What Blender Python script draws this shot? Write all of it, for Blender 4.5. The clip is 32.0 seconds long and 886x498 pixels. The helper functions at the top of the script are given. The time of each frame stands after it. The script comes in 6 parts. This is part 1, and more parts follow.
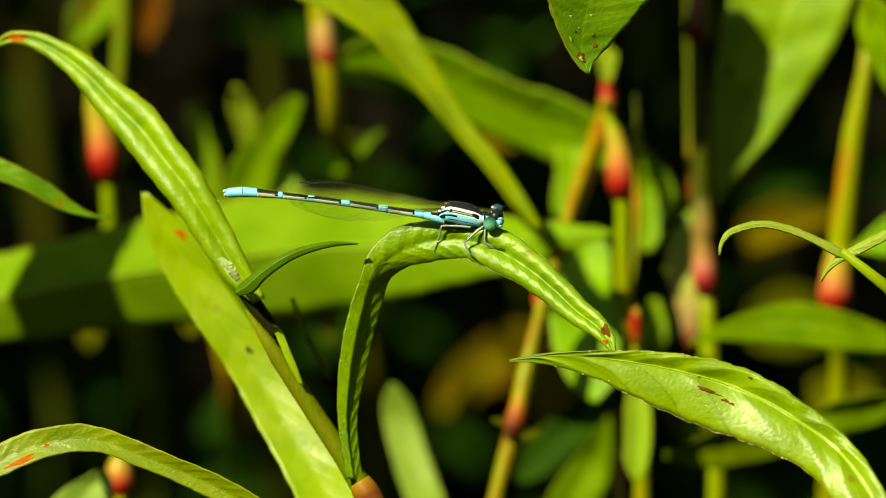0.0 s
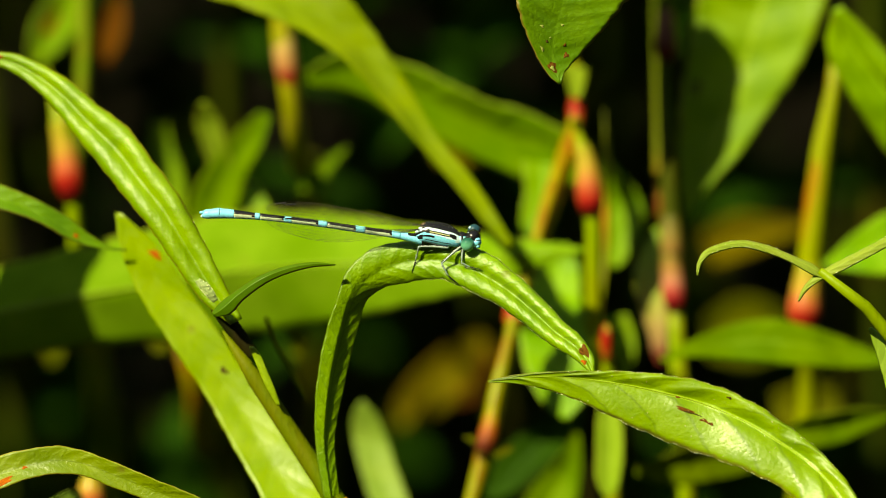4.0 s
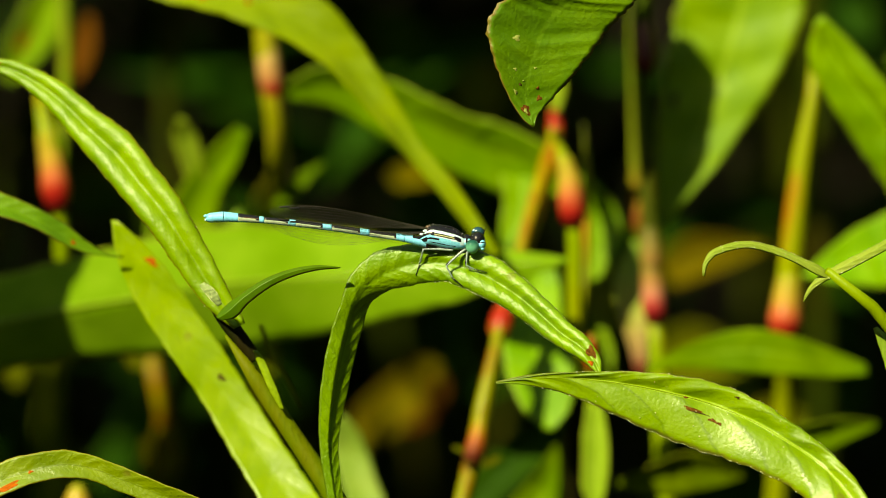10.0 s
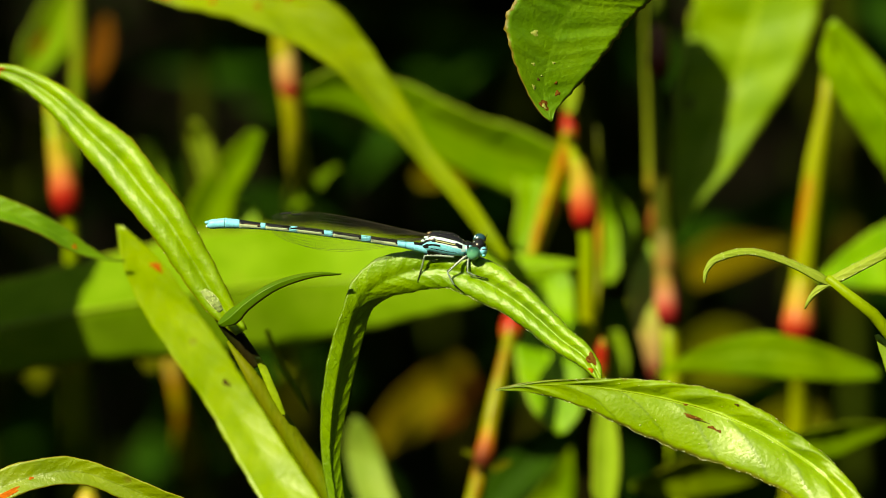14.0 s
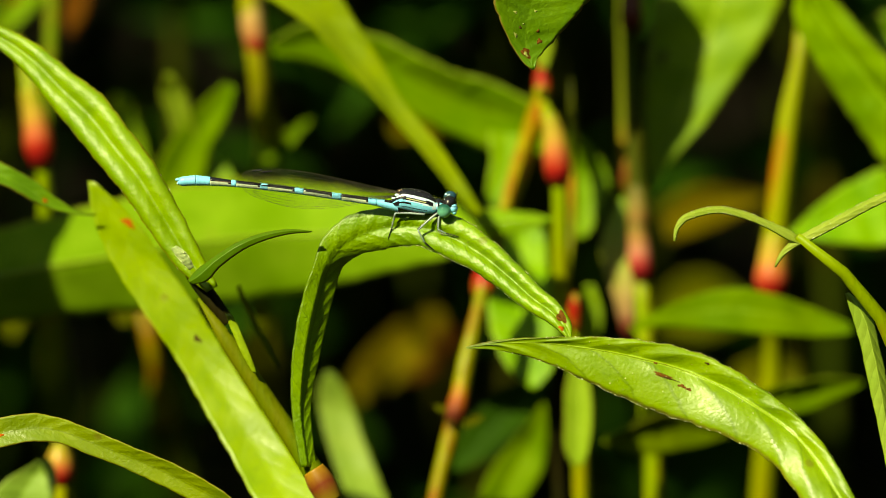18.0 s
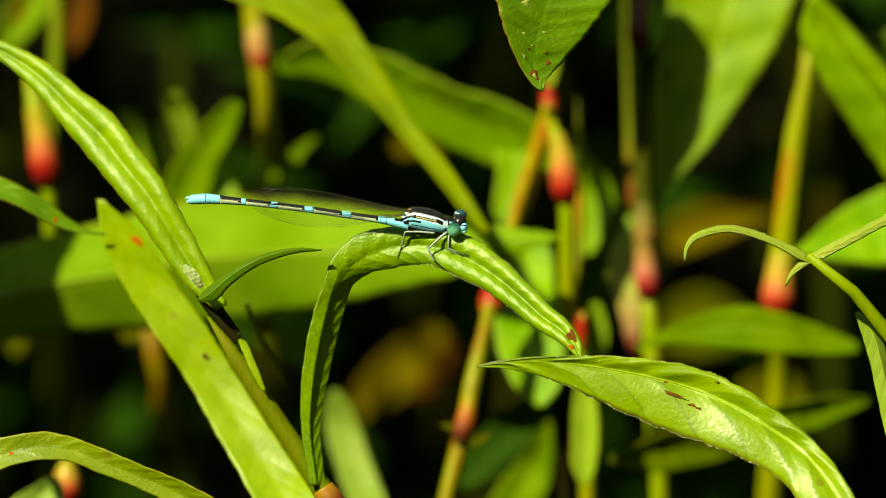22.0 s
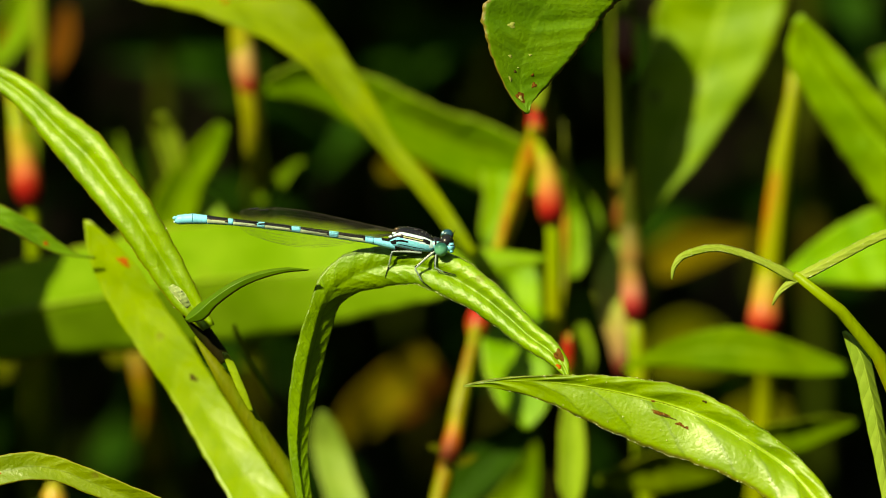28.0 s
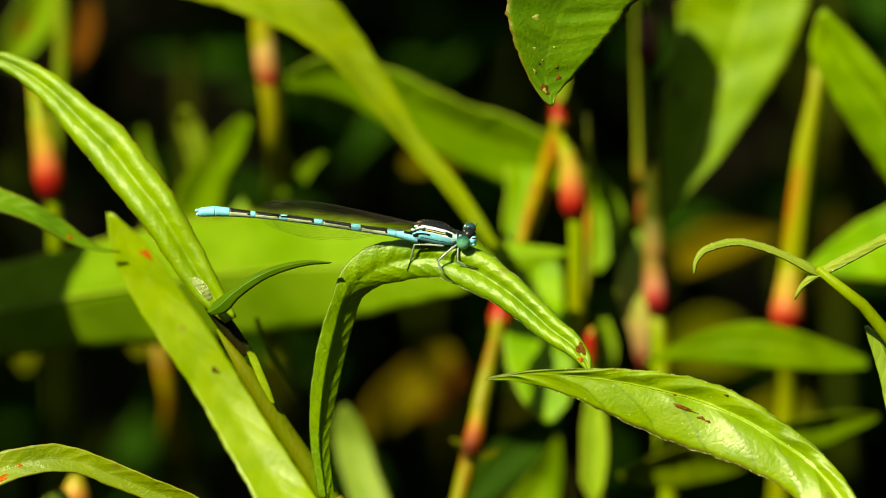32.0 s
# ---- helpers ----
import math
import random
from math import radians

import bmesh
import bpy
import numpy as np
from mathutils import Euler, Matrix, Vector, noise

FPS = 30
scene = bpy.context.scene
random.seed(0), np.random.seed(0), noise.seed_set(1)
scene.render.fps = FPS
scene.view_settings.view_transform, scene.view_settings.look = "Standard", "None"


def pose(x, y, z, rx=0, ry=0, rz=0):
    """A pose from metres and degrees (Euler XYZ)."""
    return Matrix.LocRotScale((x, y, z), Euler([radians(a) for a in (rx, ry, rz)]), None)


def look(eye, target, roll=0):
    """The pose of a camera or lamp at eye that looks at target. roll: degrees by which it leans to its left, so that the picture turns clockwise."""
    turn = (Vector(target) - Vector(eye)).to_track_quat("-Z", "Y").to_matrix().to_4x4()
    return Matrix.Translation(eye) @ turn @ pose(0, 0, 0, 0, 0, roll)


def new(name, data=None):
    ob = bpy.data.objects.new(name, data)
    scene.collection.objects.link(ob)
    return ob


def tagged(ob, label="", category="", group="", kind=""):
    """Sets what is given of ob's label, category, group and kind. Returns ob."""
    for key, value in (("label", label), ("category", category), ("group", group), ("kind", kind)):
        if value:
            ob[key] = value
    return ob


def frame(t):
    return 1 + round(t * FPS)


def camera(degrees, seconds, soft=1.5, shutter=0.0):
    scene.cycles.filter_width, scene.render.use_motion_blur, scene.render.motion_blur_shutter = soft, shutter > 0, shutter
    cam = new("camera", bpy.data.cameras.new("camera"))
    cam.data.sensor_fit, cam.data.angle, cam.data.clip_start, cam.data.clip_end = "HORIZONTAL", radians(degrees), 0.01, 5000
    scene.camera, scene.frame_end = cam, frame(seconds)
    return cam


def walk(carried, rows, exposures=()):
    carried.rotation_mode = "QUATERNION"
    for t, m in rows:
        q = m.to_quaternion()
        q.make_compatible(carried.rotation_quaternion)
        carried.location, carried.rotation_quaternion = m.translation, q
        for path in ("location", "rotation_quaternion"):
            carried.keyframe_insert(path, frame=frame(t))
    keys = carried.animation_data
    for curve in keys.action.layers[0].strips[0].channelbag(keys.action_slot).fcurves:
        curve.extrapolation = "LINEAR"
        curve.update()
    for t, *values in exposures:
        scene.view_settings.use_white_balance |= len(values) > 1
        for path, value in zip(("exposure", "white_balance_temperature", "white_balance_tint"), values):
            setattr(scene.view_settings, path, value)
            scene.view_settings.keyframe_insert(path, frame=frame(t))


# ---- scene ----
cam = camera(6.7, 32.0, soft=0.8)
cam.data.dof.use_dof = True
cam.data.dof.focus_distance = 0.894
cam.data.dof.aperture_fstop = 15.5
walk(cam, [
    (0, look((0.02557, -0.86912, 0.65374), (-0.00363, -0.00054, 0.41799), -0.228)),
    (0.5, look((0.02411, -0.86841, 0.65638), (-0.00415, -0.00032, 0.41879), -0.189)),
    (1, look((0.02245, -0.86793, 0.65816), (-0.00718, -0.00071, 0.41734), -0.133)),
    (1.5, look((0.01910, -0.86709, 0.66133), (-0.00808, -0.00065, 0.41759), -0.209)),
    (2, look((0.01878, -0.86703, 0.66154), (-0.00637, -0.00077, 0.41714), -0.074)),
    (2.5, look((0.01961, -0.86733, 0.66043), (-0.00367, -0.00084, 0.41687), -0.193)),
    (3, look((0.01854, -0.86772, 0.65897), (-0.00114, -0.00027, 0.41900), -0.131)),
    (3.5, look((0.01724, -0.86773, 0.65892), (-0.00110, 0.00019, 0.42071), -0.195)),
    (5.5, look((0.00513, -0.86869, 0.65534), (0.00031, -0.00064, 0.41761), 0.048)),
    (6, look((0.00671, -0.86856, 0.65582), (-0.00011, -0.00049, 0.41818), -0.006)),
    (6.5, look((0.00561, -0.86868, 0.65536), (0.00109, -0.00031, 0.41886), 0.008)),
    (7, look((0.00391, -0.86841, 0.65639), (0.00045, -0.00012, 0.41954), 0.055)),
    (7.5, look((0.00191, -0.86900, 0.65419), (-0.00314, -0.00024, 0.41909), 0.117)),
    (8, look((0.00133, -0.86781, 0.65864), (-0.00235, -0.00011, 0.41958), 0.054)),
    (8.5, look((0.00409, -0.86825, 0.65700), (-0.00310, -0.00013, 0.41950), 0.006)),
    (9, look((0.00264, -0.86846, 0.65619), (-0.00190, 0.00001, 0.42002), 0.020)),
    (9.5, look((0.00593, -0.86906, 0.65396), (-0.00140, 0.00000, 0.42001), -0.086)),
    (10, look((-0.01968, -0.87164, 0.64434), (-0.00136, 0.00018, 0.42068), 0.119)),
    (10.5, look((-0.01110, -0.87036, 0.64911), (0.00001, 0.00011, 0.42040), -0.140)),
    (11, look((-0.00632, -0.87169, 0.64413), (0.00010, 0.00015, 0.42055), -0.039)),
    (11.5, look((-0.01123, -0.87104, 0.64657), (-0.00065, 0.00107, 0.42397), 0.040)),
    (12, look((-0.02260, -0.87063, 0.64808), (-0.00042, 0.00062, 0.42231), 0.082)),
    (12.5, look((-0.01361, -0.87192, 0.64327), (0.00363, 0.00120, 0.42448), -0.230)),
    (13, look((-0.00691, -0.87167, 0.64422), (-0.00305, 0.00032, 0.42120), -0.135)),
    (13.5, look((-0.00677, -0.87022, 0.64963), (-0.00444, 0.00024, 0.42091), -0.108)),
    (14, look((-0.00291, -0.87035, 0.64914), (-0.00155, 0.00038, 0.42142), -0.118)),
    (14.5, look((-0.00195, -0.86936, 0.65284), (0.00011, -0.00029, 0.41893), -0.086)),
    (16.5, look((0.00026, -0.86994, 0.65067), (0.00020, 0.00002, 0.42007), -0.037)),
    (17, look((0.00020, -0.86965, 0.65177), (0.00147, -0.00011, 0.41959), -0.057)),
    (17.5, look((-0.00231, -0.86930, 0.65306), (0.00076, -0.00027, 0.41898), -0.026)),
    (18, look((0.00052, -0.86919, 0.65346), (0.00193, -0.00093, 0.41653), -0.018)),
    (18.5, look((-0.00207, -0.86961, 0.65190), (0.00208, -0.00063, 0.41767), 0.066)),
    (19, look((-0.00324, -0.86967, 0.65168), (0.00229, -0.00019, 0.41928), -0.028)),
    (19.5, look((-0.00322, -0.86947, 0.65243), (0.00218, 0.00010, 0.42036), -0.014)),
    (20, look((-0.00504, -0.86949, 0.65236), (0.00252, -0.00010, 0.41962), 0.034)),
    (20.5, look((-0.00360, -0.86930, 0.65307), (0.00353, 0.00007, 0.42025), 0.082)),
    (21, look((-0.00353, -0.86925, 0.65323), (0.00169, -0.00026, 0.41902), 0.103)),
    (21.5, look((-0.00414, -0.86945, 0.65249), (0.00107, 0.00012, 0.42044), 0.035)),
    (22, look((-0.00428, -0.86883, 0.65483), (0.00076, -0.00036, 0.41867), 0.106)),
    (22.5, look((-0.00480, -0.86920, 0.65342), (0.00190, -0.00001, 0.41997), 0.150)),
    (23, look((-0.00386, -0.86910, 0.65382), (0.00357, -0.00001, 0.41998), 0.090)),
    (23.5, look((-0.00329, -0.86966, 0.65170), (0.00384, 0.00018, 0.42068), 0.087)),
    (24, look((-0.00248, -0.86897, 0.65429), (0.00230, 0.00012, 0.42044), 0.003)),
    (24.5, look((-0.00380, -0.86923, 0.65330), (0.00418, 0.00092, 0.42343), -0.028)),
    (25, look((-0.00332, -0.86879, 0.65497), (0.00173, 0.00024, 0.42088), 0.069)),
    (25.5, look((-0.00386, -0.86929, 0.65311), (0.00226, 0.00029, 0.42109), 0.047)),
    (27.5, look((-0.00504, -0.86973, 0.65144), (0.00154, 0.00052, 0.42194), 0.048)),
    (28, look((-0.00495, -0.86965, 0.65174), (0.00230, 0.00025, 0.42094), 0.069)),
    (28.5, look((-0.00454, -0.86946, 0.65245), (0.00219, -0.00010, 0.41962), 0.111)),
    (29, look((-0.00477, -0.86972, 0.65148), (0.00257, 0.00035, 0.42132), 0.108)),
    (29.5, look((-0.00456, -0.86953, 0.65221), (0.00207, 0.00032, 0.42120), 0.098)),
    (30, look((-0.00443, -0.86996, 0.65060), (0.00069, 0.00068, 0.42256), 0.079)),
    (30.5, look((-0.00432, -0.86967, 0.65167), (0.00062, 0.00048, 0.42179), 0.128)),
    (31, look((-0.00324, -0.86974, 0.65143), (0.00101, 0.00008, 0.42030), 0.137)),
    (31.5, look((-0.00362, -0.86974, 0.65141), (0.00050, 0.00001, 0.42004), 0.127)),
    (32, look((-0.00425, -0.86990, 0.65081), (-0.00035, 0.00004, 0.42016), 0.181)),
], exposures=[(0, 0.7, 7700, 3.0), (32, 0.7, 7700, 3.0)])

# ---- daylight ----
world = bpy.data.worlds.new("sky")
scene.world = world
world.use_nodes = True
wn = world.node_tree.nodes
sky = wn.new("ShaderNodeTexSky")
sky.sky_type = "NISHITA"
sky.sun_disc = False
SUN = Vector((-0.45, -0.48, 0.75)).normalized()
sky.sun_elevation = math.asin(SUN.z)
sky.sun_rotation = math.atan2(SUN.x, SUN.y)
wn["Background"].inputs["Strength"].default_value = 0.065
world.node_tree.links.new(sky.outputs["Color"], wn["Background"].inputs["Color"])
sun = new("sun", bpy.data.lights.new("sun", "SUN"))
sun.data.energy, sun.data.angle, sun.data.color = 5.0, radians(0.53), (1.0, 0.95, 0.66)
sun.matrix_world = look(SUN * 5, (0, 0, 0))


# ---- materials ----
def node_material(name):
    m = bpy.data.materials.new(name)
    m.use_nodes = True
    return m, m.node_tree.nodes, m.node_tree.links, m.node_tree.nodes["Principled BSDF"]


def mixed(n, l, fac, a, b):
    """A colour mix; fac, a and b are sockets or values."""
    x = n.new("ShaderNodeMix")
    x.data_type = "RGBA"
    for i, v in ((0, fac), (6, a), (7, b)):
        if isinstance(v, bpy.types.NodeSocket):
            l.new(v, x.inputs[i])
        else:
            x.inputs[i].default_value = v if i == 0 else (*v, 1)
    return x.outputs[2]


def sums(n, l, op, a, b=None, c=None):
    x = n.new("ShaderNodeMath")
    x.operation = op
    for i, v in enumerate((a, b, c)):
        if isinstance(v, bpy.types.NodeSocket):
            l.new(v, x.inputs[i])
        elif v is not None:
            x.inputs[i].default_value = v
    return x.outputs[0]


def grain(n, l, coord, scale, detail=3.0, rough=0.55):
    x = n.new("ShaderNodeTexNoise")
    x.inputs["Scale"].default_value, x.inputs["Detail"].default_value, x.inputs["Roughness"].default_value = scale, detail, rough
    l.new(coord, x.inputs["Vector"])
    return x.outputs["Fac"]


def between(n, l, v, lo, hi):
    x = n.new("ShaderNodeMapRange")
    x.inputs[1].default_value, x.inputs[2].default_value = lo, hi
    x.interpolation_type = "SMOOTHSTEP"
    l.new(v, x.inputs[0])
    return x.outputs[0]


def leaf_material(name, deep, pale, rim, gloss=0.36, through_light=0.3, blots=0.0, veins=14, relief=0.12, rib=0.6, vein_dark=0.08, rough_grain=0.3, shine=0.0, fine_scale=1500, net=0.0, patch=0.35):
    """Leaf: u runs across the blade (0.5 is the midrib), v from one end to the other."""
    m, n, l, b = node_material(name)
    tc = n.new("ShaderNodeTexCoord")
    sep = n.new("ShaderNodeSeparateXYZ")
    l.new(tc.outputs["UV"], sep.inputs[0])
    side = sums(n, l, "ABSOLUTE", sums(n, l, "MULTIPLY_ADD", sep.outputs[0], 2.0, -1.0))
    ob = tc.outputs["Object"]
    coarse, fine = grain(n, l, ob, 160), grain(n, l, ob, fine_scale, 4)
    col = mixed(n, l, between(n, l, coarse, 0.3, 0.7), deep, pale)
    dark = tuple(c * 0.62 for c in deep)
    col = mixed(n, l, sums(n, l, "MULTIPLY", between(n, l, fine, 0.5, 0.85), 0.3), col, dark)
    # side veins sweep forward from the midrib
    ph = sums(n, l, "SUBTRACT", sums(n, l, "MULTIPLY", sep.outputs[1], float(veins)), sums(n, l, "MULTIPLY", side, 1.3))
    ph = sums(n, l, "ADD", ph, sums(n, l, "MULTIPLY", coarse, 0.8))
    vein = between(n, l, sums(n, l, "ABSOLUTE", sums(n, l, "SUBTRACT", sums(n, l, "FRACT", ph), 0.5)), 0.09, 0.0)
    quilt = between(n, l, sums(n, l, "ABSOLUTE", sums(n, l, "SUBTRACT", sums(n, l, "FRACT", ph), 0.5)), 0.4, 0.0)
    light = tuple(min(1.0, c * 1.5 + 0.02) for c in pale)
    col = mixed(n, l, sums(n, l, "MULTIPLY", vein, vein_dark), col, dark)
    mid = between(n, l, side, 0.07, 0.02)
    col = mixed(n, l, sums(n, l, "MULTIPLY", mid, abs(rib)), col, light if rib > 0 else dark)
    edge = between(n, l, sums(n, l, "ADD", side, sums(n, l, "MULTIPLY", fine, 0.1)), 0.965, 1.04)
    col = mixed(n, l, sums(n, l, "MULTIPLY", edge, 0.8), col, rim)
    if blots:
        v = n.new("ShaderNodeTexVoronoi")
        v.inputs["Scale"].default_value = 190
        l.new(ob, v.inputs["Vector"])
        spot = sums(n, l, "MULTIPLY", between(n, l, v.outputs["Distance"], 0.14, 0.07), between(n, l, coarse, 0.52, 0.6))
        col = mixed(n, l, sums(n, l, "MULTIPLY", spot, blots), col, (0.16, 0.06, 0.015))
    tint = n.new("ShaderNodeObjectInfo")
    hsv = n.new("ShaderNodeHueSaturation")
    l.new(sums(n, l, "MULTIPLY_ADD", tint.outputs["Random"], 0.022, 0.489), hsv.inputs["Hue"])
    l.new(sums(n, l, "MULTIPLY_ADD", tint.outputs["Random"], 0.25, 0.87), hsv.inputs["Value"])
    l.new(col, hsv.inputs["Color"])
    l.new(hsv.outputs["Color"], b.inputs["Base Color"])
    patchy = sums(n, l, "MULTIPLY_ADD", grain(n, l, ob, 420, 2), patch, -patch / 2)
    rough = sums(n, l, "ADD", sums(n, l, "MULTIPLY_ADD", fine, 0.25, gloss - 0.1), patchy)
    l.new(rough, b.inputs["Roughness"])
    b.inputs["Specular IOR Level"].default_value = shine if shine else 0.5 if gloss <= 0.4 else (0.22 if gloss < 0.6 else 0.05)
    bump = n.new("ShaderNodeBump")
    bump.inputs["Strength"].default_value, bump.inputs["Distance"].default_value = 0.7, 0.0003
    h = sums(n, l, "ADD", sums(n, l, "MULTIPLY", fine, rough_grain), sums(n, l, "MULTIPLY", quilt, -relief))
    if net:
        cells = n.new("ShaderNodeTexVoronoi")
        cells.feature = "DISTANCE_TO_EDGE"
        cells.inputs["Scale"].default_value = 1000
        warp = n.new("ShaderNodeVectorMath")
        warp.operation = "MULTIPLY_ADD"
        wob = n.new("ShaderNodeTexNoise")
        wob.inputs["Scale"].default_value = 700
        l.new(ob, wob.inputs["Vector"])
        l.new(wob.outputs["Color"], warp.inputs[0])
        warp.inputs[1].default_value = (0.0009, 0.0009, 0.0009)
        l.new(ob, warp.inputs[2])
        l.new(warp.outputs[0], cells.inputs["Vector"])
        h = sums(n, l, "ADD", h, sums(n, l, "MULTIPLY", between(n, l, cells.outputs["Distance"], 0.0, 0.28), net))
    l.new(h, bump.inputs["Height"])
    l.new(bump.outputs[0], b.inputs["Normal"])
    tr = n.new("ShaderNodeBsdfTranslucent")
    glow = n.new("ShaderNodeHueSaturation")
    glow.inputs["Value"].default_value, glow.inputs["Hue"].default_value = 1.5, 0.485
    l.new(hsv.outputs["Color"], glow.inputs["Color"])
    l.new(glow.outputs[0], tr.inputs["Color"])
    mix = n.new("ShaderNodeMixShader")
    mix.inputs[0].default_value = through_light
    l.new(b.outputs[0], mix.inputs[1])
    l.new(tr.outputs[0], mix.inputs[2])
    l.new(mix.outputs[0], n["Material Output"].inputs["Surface"])
    return m


def stem_material(name, a, b_col, c_col, amount=0.5, rough=0.42):
    """Stem: mottled along its length; v runs along it."""
    m, n, l, b = node_material(name)
    tc = n.new("ShaderNodeTexCoord")
    st = n.new("ShaderNodeMapping")
    st.inputs["Scale"].default_value = (1, 1, 0.22)
    l.new(tc.outputs["Object"], st.inputs["Vector"])
    coarse, fine = grain(n, l, st.outputs[0], 300), grain(n, l, st.outputs[0], 1800, 4)
    col = mixed(n, l, between(n, l, coarse, 0.5 - amount * 0.2, 0.72), a, b_col)
    col = mixed(n, l, sums(n, l, "MULTIPLY", between(n, l, fine, 0.5, 0.8), 0.5), col, c_col)
    l.new(col, b.inputs["Base Color"])
    b.inputs["Roughness"].default_value = rough
    b.inputs["Specular IOR Level"].default_value = 0.15 if rough < 0.55 else 0.08
    bump = n.new("ShaderNodeBump")
    bump.inputs["Strength"].default_value, bump.inputs["Distance"].default_value = 0.4, 0.0003
    l.new(fine, bump.inputs["Height"])
    l.new(bump.outputs[0], b.inputs["Normal"])
    return m


def ramp_material(name, stops, rough=0.4):
    """Colour runs along the part from v = 0 to v = 1."""
    m, n, l, b = node_material(name)
    tc = n.new("ShaderNodeTexCoord")
    sep = n.new("ShaderNodeSeparateXYZ")
    l.new(tc.outputs["UV"], sep.inputs[0])
    fine = grain(n, l, tc.outputs["Object"], 900, 4)
    r = n.new("ShaderNodeValToRGB")
    for i, (at, c) in enumerate(stops):
        e = r.color_ramp.elements[i] if i < 2 else r.color_ramp.elements.new(at)
        e.position, e.color = at, (*c, 1)
    l.new(sums(n, l, "ADD", sep.outputs[1], sums(n, l, "MULTIPLY_ADD", fine, 0.24, -0.12)), r.inputs[0])
    l.new(r.outputs[0], b.inputs["Base Color"])
    b.inputs["Roughness"].default_value = rough
    b.inputs["Specular IOR Level"].default_value = 0.5 if rough < 0.2 else 0.2
    return m


def plain(name, c, rough=0.4, varied=0.25, scale=3000, metal=0.0, relief=0.3):
    m, n, l, b = node_material(name)
    tc = n.new("ShaderNodeTexCoord")
    fine = grain(n, l, tc.outputs["Object"], scale, 4)
    l.new(mixed(n, l, between(n, l, fine, 0.35, 0.75), c, tuple(k * (1 - varied) for k in c)), b.inputs["Base Color"])
    b.inputs["Roughness"].default_value, b.inputs["Metallic"].default_value = rough, metal
    b.inputs["Specular IOR Level"].default_value = 0.5 if rough < 0.65 else 0.05
    bump = n.new("ShaderNodeBump")
    bump.inputs["Strength"].default_value, bump.inputs["Distance"].default_value = relief, 0.5 / scale
    l.new(fine, bump.inputs["Height"])
    l.new(bump.outputs[0], b.inputs["Normal"])
    return m


RIM = (0.22, 0.12, 0.02)
M_LEAF_MATT = leaf_material("leaf_yellow_green", (0.2, 0.335, 0.001), (0.285, 0.42, 0.001), (0.26, 0.37, 0.001), 0.36, 0.25, 0.3, 14, 0.12, 0.05, 0.1, 0.2, 0.6, 1500)
M_LEAF_SIDE = leaf_material("leaf_fresh", (0.1, 0.225, 0.004), (0.16, 0.3, 0.005), RIM, 0.42, 0.28, 0.6, 14, 0.2, 0.2, 0.2, 0.4, 0.4, 2300, 0.06)
M_LEAF_PERCH = leaf_material("leaf_glossy", (0.165, 0.3, 0.001), (0.245, 0.39, 0.001), (0.12, 0.2, 0.002), 0.4, 0.25, 0.3, 30, 0.24, -0.45, 0.4, 0.55, 0.85, 2600, 0.05, 0.15)
M_LEAF_LONG = leaf_material("leaf_satin", (0.165, 0.285, 0.001), (0.25, 0.38, 0.001), (0.3, 0.24, 0.01), 0.42, 0.25, 0.4, 18, 0.15, -0.3, 0.15, 0.45, 0.65, 2600, 0.03)
M_LEAF_FRONT = leaf_material("leaf_spotted", (0.165, 0.305, 0.001), (0.25, 0.405, 0.001), (0.25, 0.24, 0.02), 0.4, 0.25, 0.4, 9, 0.6, 0.9, 0.5, 0.28, 0.68, 2300, 0.05)
M_SPROUT = leaf_material("leaf_young", (0.05, 0.15, 0.002), (0.085, 0.205, 0.003), (0.14, 0.09, 0.01), 0.42, 0.25, 0.0, 5, 0.0)
M_LEAF_FAR = leaf_material("leaf_green", (0.13, 0.29, 0.002), (0.2, 0.375, 0.003), (0.2, 0.24, 0.02), 0.52, 0.2, 0.3)
# olive green, darkened for leaves meant to catch less sun
M_LEAF_DIMMED = leaf_material("leaf_olive_dimmed", (0.09, 0.165, 0.002), (0.135, 0.215, 0.002), (0.15, 0.17, 0.01), 0.6, 0.2, 0.2)
M_LEAF_SILVER = leaf_material("leaf_silvery", (0.18, 0.3, 0.03), (0.25, 0.37, 0.05), (0.24, 0.34, 0.03), 0.5, 0.25, 0.3, 12, 0.1, 0.3, 0.15)
M_LEAF_PALE = leaf_material("leaf_pale", (0.21, 0.335, 0.014), (0.285, 0.415, 0.03), (0.26, 0.2, 0.02), 0.6, 0.25, 0.2)
M_LEAF_ACROSS = leaf_material("leaf_soft_green", (0.15, 0.275, 0.006), (0.21, 0.345, 0.014), (0.2, 0.2, 0.02), 0.6, 0.25, 0.2)
# leaf green taken almost to black, so the colour itself carries the shade
M_LEAF_SHADED = leaf_material("leaf_shaded_green", (0.014, 0.04, 0.001), (0.022, 0.06, 0.001), (0.02, 0.03, 0.002), 0.75, 0.1)
M_LEAF_UNDER = leaf_material("leaf_underside", (0.23, 0.36, 0.03), (0.31, 0.43, 0.05), (0.14, 0.24, 0.01), 0.5, 0.25, 0.1, 12, 0.2, 0.4, 0.4)
# thicket leaves: deep shade is put into this very dark green
M_LEAF_SHADE_DARK = leaf_material("leaf_shade_dark", (0.009, 0.038, 0.001), (0.017, 0.056, 0.001), (0.03, 0.04, 0.003), 0.75, 0.1)
M_LEAF_OLD = leaf_material("leaf_withered", (0.1, 0.085, 0.0005), (0.135, 0.11, 0.0005), (0.1, 0.03, 0.002), 0.75, 0.15, 0.6)
